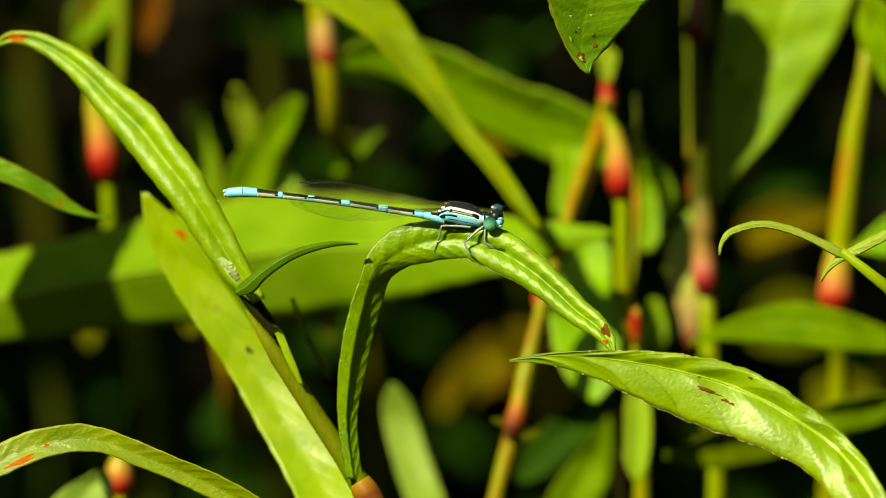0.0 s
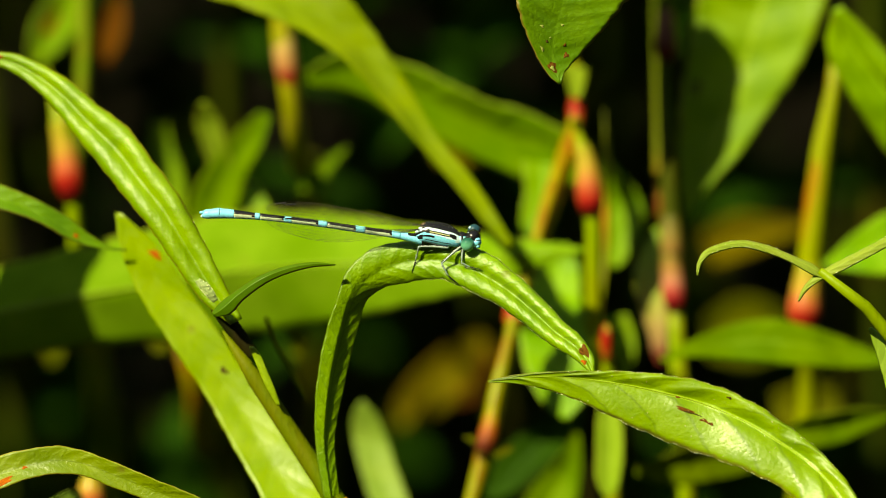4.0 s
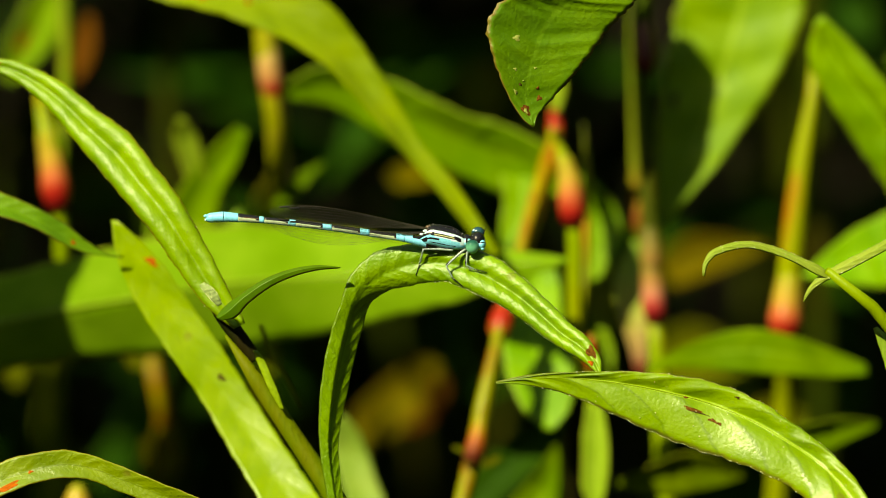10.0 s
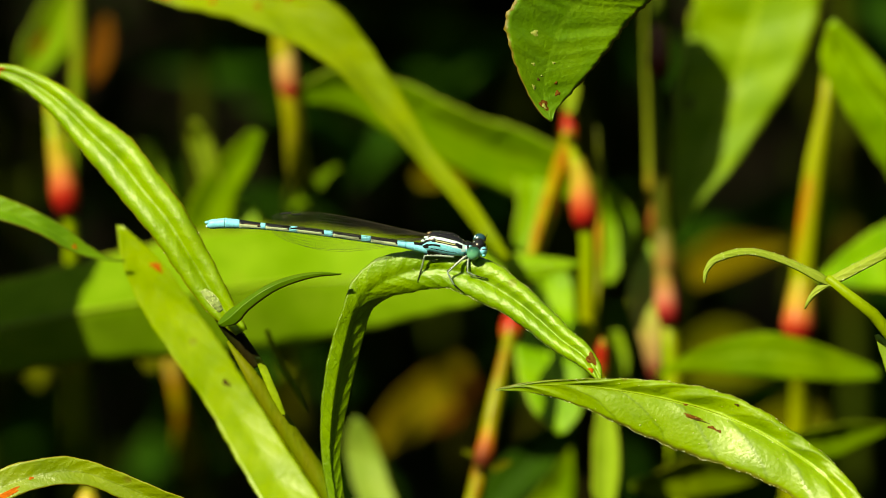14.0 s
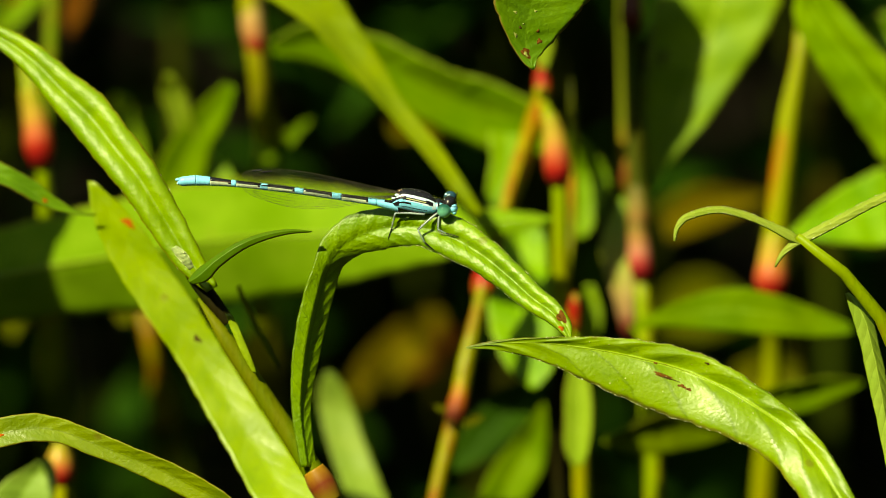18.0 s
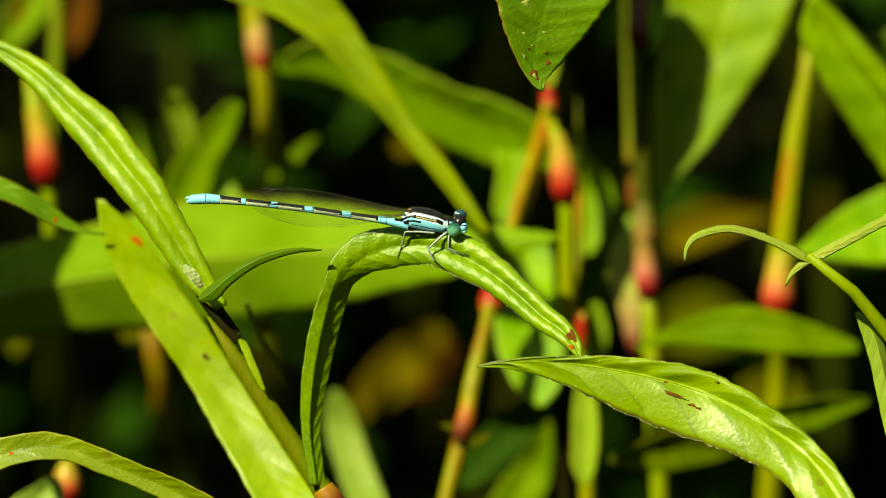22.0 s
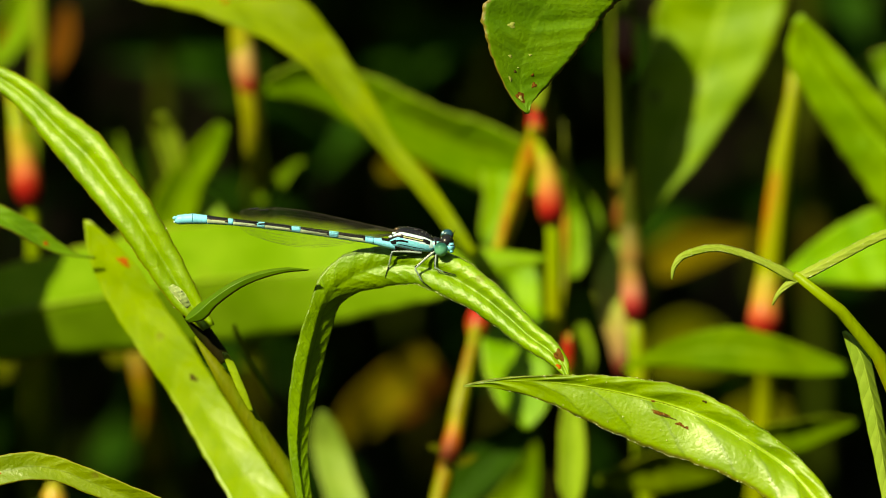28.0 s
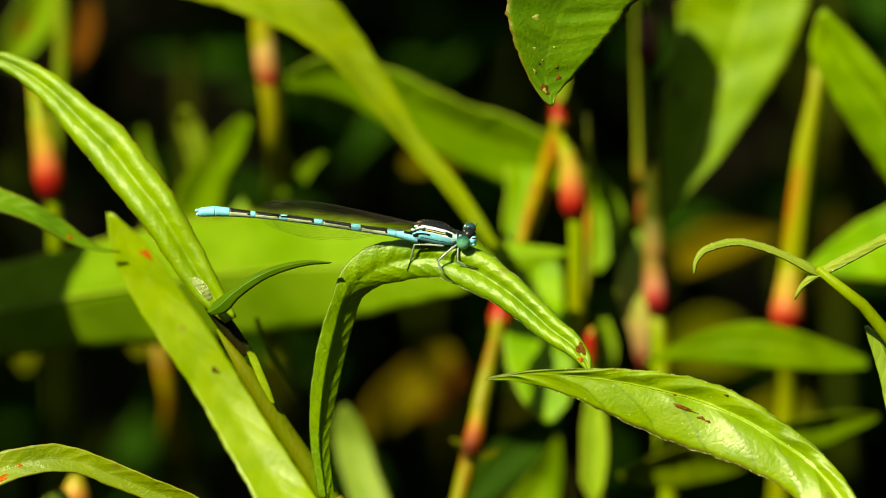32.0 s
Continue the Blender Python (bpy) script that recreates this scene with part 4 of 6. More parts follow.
# leaves of the stalks behind

leaf(plant_a, [(-20.48, 94.64, 417.72, -0.19, -0.32, 0.85), (-15.1, 94.27, 418.57, -0.74, -1.15, 2.99), (-7.32, 93.05, 416.21, -0.37, -1.65, 4.5), (-1.48, 91.73, 413.49, -0.3, -1.86, 5.09), (4.43, 90.53, 411.23, -0.3, -1.81, 4.96), (9.75, 89.47, 409.48, 0.3, -1.76, 4.83), (13.91, 88.42, 407.77, 0.92, -1.36, 3.5), (16.3, 87.52, 406.63, 0.37, -0.34, 0.78)], M_LEAF_FAR, "broad leaf in the stand", n=50, fold=0.15, seed=4)
leaf(plant_g, [(-76.49, 67.17, 392.5, 0, 0.16, 0.52), (-65.99, 67.43, 392.31, -0.36, 1.51, 4.93), (-56.57, 68.12, 393.74, -0.36, 1.8, 5.87), (-48.6, 68.82, 395.17, -0.36, 1.87, 6.12), (-38.43, 71.06, 396.18, -0.44, 2.31, 7.03), (-27.3, 74.08, 397.05, -0.73, 2.76, 7.57), (-15.81, 75.5, 397.47, -0.55, 2.62, 6.52), (-5.37, 73, 398.5, -0.73, 2.01, 4.52), (1.77, 67, 400.46, -0.54, 1.58, 3.26), (8.82, 62.5, 402.67, -0.39, 0.93, 1.72), (16.07, 60.5, 403.79, 0, 0.1, 0.17)], M_LEAF_ACROSS, "very long broad green leaf lying across the stalks", rib=True, n=80, fold=(-0.5, -0.5, -0.48, -0.4, -0.3, -0.3), wave=0.02, seed=3)
leaf_strap, blade_strap = leaf(plant_d, [(-52.28, 61.91, 442.42, 0, 0.21, 0.24), (-43.93, 62.18, 442.14, 0.18, 1.39, 1.62), (-34.5, 61.98, 440.1, 0, 2.48, 2.92), (-27.02, 61.96, 438.72, 1.07, 2.48, 2.84), (-21.68, 61.75, 436.65, 1.43, 2.46, 2.77), (-17.23, 61.48, 434.37, 1.96, 2.19, 2.26), (-13.31, 60.93, 431.02, 1.61, 1.84, 1.95), (-10.39, 60.17, 427.53, 1.18, 1.63, 1.85), (-6.78, 59.1, 422.9, 0.79, 1.39, 1.66), (-3.21, 57.95, 417.97, 0.43, 0.91, 1.12), (0.54, 56.98, 413.72, 0.61, 0.75, 0.87), (3.82, 55.98, 409.33, 0.54, 0.64, 0.75), (6.79, 55.12, 405.49, 0.36, 0.2, 0.13)], M_LEAF_MATT, "long strap-shaped leaf with an orange end", n=80, fold=0.3, wave=0.05, ripple=0.03, seed=5)
hang("blemish", blade_strap.blot("blemish", 0.17, 0.0, 0.09, 0.85, M_BLOT_ORANGE, 6), leaf_strap, "orange withered end")
for v0, s0 in ((0.3, -0.5), (0.33, 0.3), (0.38, -0.2), (0.42, 0.5)):
    hang("blemish", blade_strap.blot("blemish", v0, s0, 0.006, 0.1, M_BLOT_ORANGE, v0 * 30), leaf_strap, "orange fleck")
leaf_rt, blade_rt = leaf(plant_b, [(29.21, 85.88, 400.5, -0.15, 0.03, -0.01), (30.2, 86.7, 404.41, -1.59, 0.29, 0), (32.59, 87.85, 409.59, -4.13, 0.68, -0.26), (34.35, 88.96, 414.56, -5.75, 0.98, -0.26), (36.26, 90, 419.31, -7.08, 1.28, -0.04), (37.95, 91.1, 424.27, -8.03, 1.46, -0.01), (39.37, 92.22, 429.3, -8.36, 1.52, -0.03), (40.4, 93.53, 435.05, -7.92, 1.45, -0.01), (40.76, 95.21, 442.21, -5.34, 1.01, 0.11), (40.19, 96.81, 449.01, -0.37, 0.06, -0.02)], M_LEAF_FAR, "broad upright leaf, half in shade", rib=True, n=60, fold=0.2, wave=0.04, seed=6)
hang("blemish", blade_rt.blot("blemish", 0.36, 0.72, 0.02, 0.07, M_BLOT_DARK, 4), leaf_rt, "dark chewed spot")
leaf(plant_c, [(48.14, 71.7, 432.6, -0.47, 0.06, -0.39), (49.23, 71.68, 429.19, -2.45, 0.46, -0.95), (52.82, 71.07, 423.62, -3.83, 0.82, -0.97), (56.91, 70.58, 418.46, -4.41, 0.84, -1.65), (60.94, 70.17, 413.64, -4.78, 0.85, -2.1), (64.91, 69.6, 408.18, -4.35, 0.7, -2.44), (68.59, 68.83, 402.01, -3.63, 0.7, -1.31), (71.74, 67.78, 394.78, -1.27, 0.25, -0.44)], M_LEAF_FAR, "upright leaf with a deep crease", n=50, fold=-0.12, groove=0.3, seed=7)
leaf(plant_c, [(46.81, 74.84, 397.94, 0, 0.11, 0.16), (50.88, 76.35, 398.94, 0, 1.52, 2.17), (55.34, 77.82, 399.79, 0, 2.57, 3.67), (61.27, 79.22, 400.37, 0, 3.13, 4.47), (68.68, 80.28, 399.7, 0, 2.02, 2.88), (74.64, 81.25, 398.68, 0, 0.22, 0.32)], M_LEAF_FAR, "leaf with a pointed tip", n=40, fold=0.1, seed=8)
leaf(plant_c, [(56.91, 107.46, 415.36, -0.19, 0.39, 1.45), (61.23, 107.8, 416.63, 0, 0.73, 2.72), (67.61, 108.04, 417.54, -0.38, 0.78, 2.9), (73.23, 108.34, 418.63, 0, 0.1, 0.36)], M_LEAF_FAR, "leaf behind the stalk", n=30, seed=9)
leaf(plant_c, [(25.75, 60, 389.31, 0, 0.092, 0.2185), (29.75, 61, 390.52, 0, 0.432, 1.026), (34.11, 62, 390.99, 0, 0.832, 1.976), (39.17, 62, 391.28, 0, 1.112, 2.641), (44.96, 62, 390.52, 0, 0.988, 2.3465), (50.08, 63, 389.18, 0, 0.68, 1.615), (54.44, 63, 388.42, 0, 0.248, 0.589)], M_LEAF_DIMMED, "flat green leaf with a yellow edge", n=50, fold=0.06, seed=10)
leaf(plant_c, [(41.1, 62, 379.08, 0, -0.05, 0.46), (43.99, 62, 379.09, 0, -0.2, 2.01), (47.65, 63, 379.33, 0, -0.23, 2.33), (51.31, 64, 380.02, 0, -0.19, 1.86), (56.06, 65, 380.72, 0, -0.03, 0.31)], M_LEAF_DIMMED, "low green leaf", n=40, seed=11)
leaf(plant_b, [(22.73, 62, 373.89, 0.15, -0.05, 0.46), (25.94, 63, 373.82, 0.29, -0.19, 1.86), (29.59, 64, 374.29, 0.22, -0.28, 2.8), (33.25, 65, 374.37, 0.15, -0.26, 2.64), (36.92, 66, 373.7, 0.07, -0.12, 1.25), (39.14, 67, 373.25, 0, -0.03, 0.31)], M_LEAF_DIMMED, "low leaf", n=40, seed=12)
leaf(plant_a, [(10.39, 85.95, 408.48, -2.56, 0.1, 0.36), (10.39, 84.52, 404.75, -2.15, 0.1, 0.36), (9.25, 83.28, 401.51, -1.53, 0, 0), (8.55, 82.29, 398.93, -0.5, 0, 0)], M_LEAF_FAR, "hanging leaf", n=30, fold=0.2, seed=13)
leaf(plant_d, [(13.05, 80, 399.19, -0.88, 0, 0), (12.83, 79, 396.65, -2.49, 0, 0), (12.2, 76, 393.68, -3.44, 0, 0), (12.06, 71, 390.9, -4.23, 0, 0), (12.37, 67, 388.24, -4.5, 0, 0), (12.92, 64, 385.33, -3.92, 0, 0), (13.33, 62, 382.74, -2.46, 0, 0), (13.61, 61, 381.07, -0.36, 0, 0)], M_LEAF_FAR, "broad drooping leaf", n=40, fold=0.15, seed=14)
leaf(plant_a, [(18.93, 89, 407.93, -0.45, 0, 0), (20.05, 89, 405.41, -1.78, 0, 0), (21.1, 89, 401.97, -2.67, 0, 0), (21.24, 88, 399.56, -2.52, 0, 0), (20.64, 87, 397.15, -1.92, 0, 0), (20.03, 86, 394.36, -0.74, 0, 0)], M_LEAF_FAR, "short leaf beside the stalk", n=30, fold=0.15, seed=15)
leaf(plant_b, [(25.56, 84, 400.39, -0.23, 0, 0), (24.94, 82.5, 398.35, -1.16, 0, 0), (24.45, 80, 395.22, -1.9, 0, 0), (24.85, 77.8, 391.64, -1.76, 0, 0), (25.49, 76.4, 388.6, -1.18, 0, 0), (25.85, 75.4, 385.45, -0.83, 0, 0), (25.93, 75.4, 383.93, -0.34, 0, 0)], M_SHEATH_PINK, "pale sheath-like leaf fading to pink and dark red", n=30, fold=0.15, seed=16)
leaf(plant_h, [(19.15, 56.99, 385.43, -1.08, 0, 0), (19.22, 56.06, 381.95, -1.66, 0, 0), (19.25, 55.13, 378.48, -1.76, 0, 0), (19.07, 54.2, 375, -1.51, 0, 0), (19.15, 53.68, 373.05, -0.72, 0, 0)], M_LEAF_PALE, "short yellowish leaf", n=30, seed=17)
leaf(plant_h, [(21.14, 84.66, 388.21, -0.59, 0, 0), (21.44, 83.89, 385.35, -1.33, 0, 0), (21.44, 82.93, 381.78, -1.03, 0, 0), (21.44, 82.17, 378.93, -0.44, 0, 0)], M_LEAF_FAR, "short leaf", n=24, seed=18)
leaf(plant_h, [(15.2, 82, 373.07, -0.22, 0, 0), (14.47, 82, 370.37, -1.19, 0, 0), (13.15, 82, 366.88, -2.52, 0, 0), (11.52, 81, 363.7, -3.41, 0, 0), (9.67, 80, 360.12, -2.97, 0, 0)], M_LEAF_DIMMED, "low upright leaf", n=30, seed=19)
leaf(plant_h, [(16.33, 86, 376.14, -0.45, 0.24, 0.4), (13.74, 86, 373.43, -1.64, 0.87, 1.45), (10.03, 86, 369.93, -1.93, 1.03, 1.72), (6.32, 85, 366.34, -1.79, 0.95, 1.59), (3.35, 84, 363.53, -0.6, 0.32, 0.53)], M_LEAF_SHADED, "leaf darkened to look shaded", n=30, seed=20)
leaf(plant_d, [(-12.81, 76, 378.89, -0.34, 0, 0), (-12.53, 76, 377.36, -1.46, 0, 0), (-11.94, 76, 374.6, -2.14, 0, 0), (-10.84, 74, 370.99, -2.36, 0, 0), (-9.29, 71, 367.32, -2.47, 0, 0), (-7.4, 66, 363.91, -2.46, 0, 0), (-5.58, 61, 360.18, -2.12, 0, 0)], M_LEAF_SILVER, "pale upright leaf with a blunt tip", n=40, fold=0.1, seed=21)
leaf(plant_g, [(-11.3, 196, 340.15, -0.75, 0.21, 0.71), (-7.98, 197, 343.13, -1.99, 0.57, 1.91), (-4.66, 198, 345.94, -2.32, 0.67, 2.22), (-1.34, 199, 348.93, -1.99, 0.57, 1.91), (1.65, 200, 352.09, -0.58, 0.17, 0.56)], M_LEAF_OLD, "withered yellow-brown leaf", n=30, seed=22)
leaf(plant_g, [(-3.48, 215, 338.43, -0.51, 0.19, 0.65), (-1.37, 214, 340.64, -1.35, 0.53, 1.77), (0.89, 213, 343.2, -1.51, 0.58, 1.93), (3.07, 212, 345.93, -0.42, 0.19, 0.64)], M_LEAF_RUST, "withered red-brown leaf", n=30, seed=23)
leaf(plant_i, [(-33.78, 91.79, 414.84, -0.52, 0, 0), (-33.31, 92.72, 412.51, -1.63, -0.01, -0.04), (-32.51, 93.35, 409.07, -1.52, -0.05, -0.18), (-31.48, 93.87, 405.22, -1.49, -0.08, -0.29), (-30.9, 94.14, 400.43, -1.23, -0.05, -0.18)], M_LEAF_PALE, "upright leaf tip", n=30, seed=24)
leaf(plant_i, [(-25.81, 93.39, 413.07, -0.78, 0.1, 0.36), (-27.91, 93.52, 409.72, -1.67, 0.26, 0.97), (-30.65, 93.49, 405.71, -2.3, 0.21, 0.79), (-32.5, 93.35, 401.33, -2.86, 0.26, 0.97), (-34.5, 93.04, 396.3, -1.49, 0.1, 0.36)], M_LEAF_DIMMED, "upright leaf", n=30, seed=25)
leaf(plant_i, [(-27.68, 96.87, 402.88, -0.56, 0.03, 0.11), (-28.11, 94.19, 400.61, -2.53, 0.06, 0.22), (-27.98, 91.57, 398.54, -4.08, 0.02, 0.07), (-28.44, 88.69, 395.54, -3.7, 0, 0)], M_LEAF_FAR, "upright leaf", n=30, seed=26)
leaf(plant_i, [(-41.12, 118.29, 405.54, -0.99, 0, 0), (-40.43, 115.42, 402.58, -1.29, -0.02, -0.07), (-39.07, 112.39, 398.98, -1.51, -0.1, -0.37), (-38.38, 109.03, 394.19, -1.06, -0.05, -0.18)], M_LEAF_DIMMED, "upright leaf in a half-shade tone", n=30, seed=27)
leaf(plant_i, [(-21.69, 103.35, 400.04, -0.23, 0.07, 0.25), (-19.32, 103.86, 401.92, -0.64, 0.2, 0.76), (-17.11, 104.49, 404.28, -0.3, 0.14, 0.51), (-15.19, 104.86, 405.65, -0.11, 0.04, 0.14)], M_LEAF_DIMMED, "small leaf tip", n=24, seed=28)
leaf_up, blade_up = leaf(plant_f, [(-59.04, 136.97, 409.58, -0.77, -0.31, 0.28), (-56.98, 139.24, 413.21, -2.51, -0.98, 1.06), (-55.11, 141.31, 416.1, -2.9, -1.13, 1.3), (-53.44, 143.68, 420.12, -1.94, -0.74, 1), (-51.95, 145.85, 423.4, -0.39, -0.15, 0.24)], M_LEAF_FAR, "blurred upper leaf with a red vein", n=30, seed=29)
hang("blemish", blade_up.blot("blemish", 0.36, 0.2, 0.1, 0.25, M_BLOT_RED, 2), leaf_up, "red vein")
leaf(plant_f, [(-50.09, 151.58, 406.17, -0.27, 0.02, 0.08), (-49.51, 152.32, 408.89, -1.51, 0.1, 0.38), (-48.72, 153.13, 411.92, -1.51, 0.1, 0.38), (-48.13, 153.99, 415.14, -0.55, 0.05, 0.19)], M_LEAF_RUST, "withered brown leaf", n=30, seed=30)

# out-of-view leaf and stalk, added to shadow the upright leaf and upper stalk
leaf(plant_b, [(3, 61.74, 472.7, -1.24, -0.02, -0.07), (1.59, 61.14, 469.16, -5.48, 0, 0), (1.34, 60.19, 464.31, -6.08, 0, 0), (0.6, 58.04, 455.03, -5.2, 0, 0), (-0.8, 56.91, 449.49, -3.8, 0, 0), (-1.8, 56.68, 447.37, -2.9, 0, 0), (-1.8, 56.49, 445.38, -1.2, 0, 0)], M_LEAF_FAR, "unseen high leaf that casts a shadow", n=30, seed=32)
stem(plant_b, [(3.04, 61.73, 472.63, 0.14), (9.7, 74.51, 484.29, 0.14), (21.39, 88.15, 486.24, 0.22), (28.51, 103.97, 483.49, 0.29)], M_STEM, "leaf stalk", 24, 10)
# added outside the view to throw the dark band on the very long leaf
leaf(left_plant, [(-74.39, 49.98, 440.39, -6.0265, -0.05, -0.17), (-74.59, 48.85, 434.87, -6.36905, -0.05, -0.17), (-74.73, 47.85, 429.86, -6.52764, 0, 0), (-74.65, 46.85, 424.85, -6.36905, 0.05, 0.17), (-74.04, 45.58, 418.81, -5.88059, 0, 0), (-73.3, 44.81, 414.64, -4.58648, 0, 0), (-71.81, 44.22, 411.15, -0.628024, 0, 0)], M_LEAF_FAR, "unseen leaf beside the stand that casts a shadow", n=30, seed=33)
stem(left_plant, [(-74.56, 49.94, 440.22, 0.42), (-74.01, 46.04, 435.36, 0.42), (-72.41, 41.07, 426.47, 0.56), (-69.96, 14.86, 417.5, 0.68), (-69.2, -12.02, 406.05, 0.8)], M_STEM, "leaf stalk", 24, 10)

for rows in ([(-22.37, 105.48, 380.94, -0.76, -0.02, -0.07), (-22.29, 105.1, 379.52, -1.44, -0.03, -0.11), (-22.33, 104.66, 377.88, -1.02, -0.02, -0.07), (-22.29, 104.29, 376.49, -0.38, 0, 0)], [(-57.78, 141.54, 368.68, -1.18, 0, 0), (-57.62, 141.22, 367.47, -1.49, 0, 0), (-57.62, 140.85, 366.11, -1.02, 0, 0), (-57.62, 140.57, 365.05, -0.24, 0, 0)], [(-39.78, 88.88, 384.65, -1.97, -0.02, -0.07), (-39.82, 88.49, 383.21, -1.49, -0.02, -0.07), (-39.74, 88.11, 381.78, -0.67, -0.02, -0.07)]):
    leaf(plant_g, rows, M_LEAF_OLIVE, "small leaf in the gap", n=16, m=8)
leaf(plant_j, [(-47.58, 35, 379.51, -0.57, 0, 0), (-48.67, 35, 377.81, -2.41, 0, 0), (-50.04, 34, 375.89, -3.68, 0, 0), (-51.41, 33, 373.23, -4.24, 0, 0), (-53.15, 32, 370.21, -3.54, 0, 0)], M_LEAF_SILVER, "pale upright leaf", n=24, seed=34)
leaf(plant_c, [(33.59, 168.8, 373.82, -1, 0.57, 2.13), (39.21, 169.47, 376.33, -1.4, 0.73, 2.71), (44.02, 169.68, 377.11, -1, 0.42, 1.55), (48.04, 169.78, 377.5, -0.2, 0.1, 0.39)], M_LEAF_OLD, "withered brown leaf", n=24, seed=35)
leaf(plant_c, [(35.04, 223.34, 345.55, -0.21, 0.71, 2.66), (40.34, 223.56, 346.37, -0.42, 1.26, 4.71), (44.79, 223.56, 346.37, -0.21, 0.93, 3.48), (48.81, 223.4, 345.75, 0, 0.11, 0.41)], M_LEAF_OLIVE, "yellowish leaf deep in the stand", n=24, seed=36)
leaf(plant_c, [(42.2, 129.47, 362.28, -0.19, 0.55, 2.06), (47.44, 129.47, 362.28, -0.39, 0.95, 3.56), (51.52, 129.57, 362.65, -0.19, 0.45, 1.69)], M_LEAF_OLIVE, "leaf deep in the stand", n=24, seed=37)
leaf(plant_i, [(-4.96, 177.07, 385.37, -0.6, 0.26, 0.97), (0.08, 177.44, 386.73, -1.21, 0.42, 1.56), (4.92, 177.54, 387.12, -0.4, 0.21, 0.78), (9.43, 177.39, 386.58, -0.08, 0.04, 0.16)], M_LEAF_OLD, "withered leaf deep in the stand", n=24, seed=38)

# the drooping leaf above the perch
drooper, blade_top = leaf(plant_b, [(12.45, -1.32, 438.25, -0.17, -0.09, -0.05), (12.02, -0.86, 439.1, -0.8, -0.35, -0.04), (11.65, -0.36, 440.11, -1.57, -0.52, 0.59), (11.69, 0.47, 442.35, -3.14, -1.02, 1.38), (12.53, 1.59, 445.69, -5.24, -1.78, 1.76), (13.54, 2.79, 448.46, -6.58, -2.29, 1.93), (15.45, 4.12, 450.82, -6.49, -2.22, 2.12), (18.58, 5.19, 452.26, -5.12, -1.72, 1.81), (22.68, 6.17, 453.34, -2.85, -0.99, 0.85), (26.75, 7.18, 454.52, -0.2, -0.06, 0.29)], M_LEAF_SIDE, "broad drooping leaf with a torn tip and small holes", n=60, m=16, fold=0.06, wave=0.02, ripple=0.02, seed=31)
for v0, s0, dv, ds in ((0.38, 0.42, 0.014, 0.06), (0.24, 0.4, 0.007, 0.05), (0.27, -0.1, 0.005, 0.04), (0.14, 0.5, 0.01, 0.08), (0.2, 0.15, 0.004, 0.03)):
    hang("blemish", blade_top.blot("blemish", v0, s0, dv, ds, M_BLOT_PALE, v0 * 40), drooper, "pale feeding hole")
for v0, s0, dv, ds, mt, lb in ((0.075, 0.1, 0.024, 0.34, M_BLOT, "brown rim of the torn tip"), (0.072, 0.12, 0.012, 0.16, M_BLOT_PALE, "pale worn spot in the torn tip"), (0.15, -0.55, 0.012, 0.1, M_BLOT, "brown fleck"), (0.19, -0.35, 0.007, 0.05, M_BLOT, "brown fleck"), (0.18, 0.25, 0.006, 0.05, M_BLOT_DARK, "brown fleck")):
    tip_spot = hang("blemish", blade_top.blot("blemish", v0, s0, dv, ds, mt, v0 * 40), drooper, lb)
    if mt is M_BLOT_PALE:
        tip_spot.location.y -= 0.00012
stem(plant_b, [(26.68, 7.18, 454.52, 0.2), (27.77, 17.79, 467.07, 0.2), (28.19, 48.4, 484.74, 0.21), (28.51, 103.59, 482.07, 0.29)], M_STEM, "leaf stalk", 24, 10)

# ---- the damselfly ----
M_BLUE = plain("blue", (0.22, 0.72, 1.0), 0.35, 0.2, 4000)
M_FLANK = plain("pale_flank", (0.5, 0.62, 0.42), 0.35, 0.35, 4000)
M_SKYBLUE = plain("pale_blue", (0.62, 0.86, 0.95), 0.35, 0.2, 4000)
M_BLACK = plain("black_cuticle", (0.012, 0.012, 0.014), 0.25, 0.2, 4000)
M_STRAW = plain("straw_mark", (0.5, 0.5, 0.22), 0.4, 0.3, 4000)
M_BRONZE = plain("bronze_cuticle", (0.1, 0.06, 0.03), 0.3, 0.4, 4000)
M_EYE = ramp_material("eye_green", [(0.0, (0.14, 0.4, 0.26)), (1.0, (0.008, 0.03, 0.03)), (0.45, (0.1, 0.35, 0.22)), (0.7, (0.015, 0.1, 0.07))], 0.08)
M_EYE_DARK = plain("eye_dark", (0.02, 0.07, 0.1), 0.15, 0.3, 4000)
M_LEG = plain("leg_pale", (0.3, 0.4, 0.38), 0.4, 0.3, 5000)
M_BRISTLE = plain("bristle", (0.3, 0.3, 0.28), 0.4, 0.1)


def wing_material():
    m, n, l, b = node_material("wing_film")
    tr = n.new("ShaderNodeBsdfTransparent")
    tr.inputs["Color"].default_value = (0.99, 0.99, 0.985, 1)
    gl = n.new("ShaderNodeBsdfGlossy")
    gl.inputs["Color"].default_value, gl.inputs["Roughness"].default_value = (0.9, 0.85, 0.75, 1), 0.12
    mix = n.new("ShaderNodeMixShader")
    mix.inputs[0].default_value = 0.008
    l.new(tr.outputs[0], mix.inputs[1])
    l.new(gl.outputs[0], mix.inputs[2])
    l.new(mix.outputs[0], n["Material Output"].inputs["Surface"])
    return m


M_WING = wing_material()
M_WINGVEIN = plain("wing_vein", (0.05, 0.045, 0.03), 0.35, 0.2)


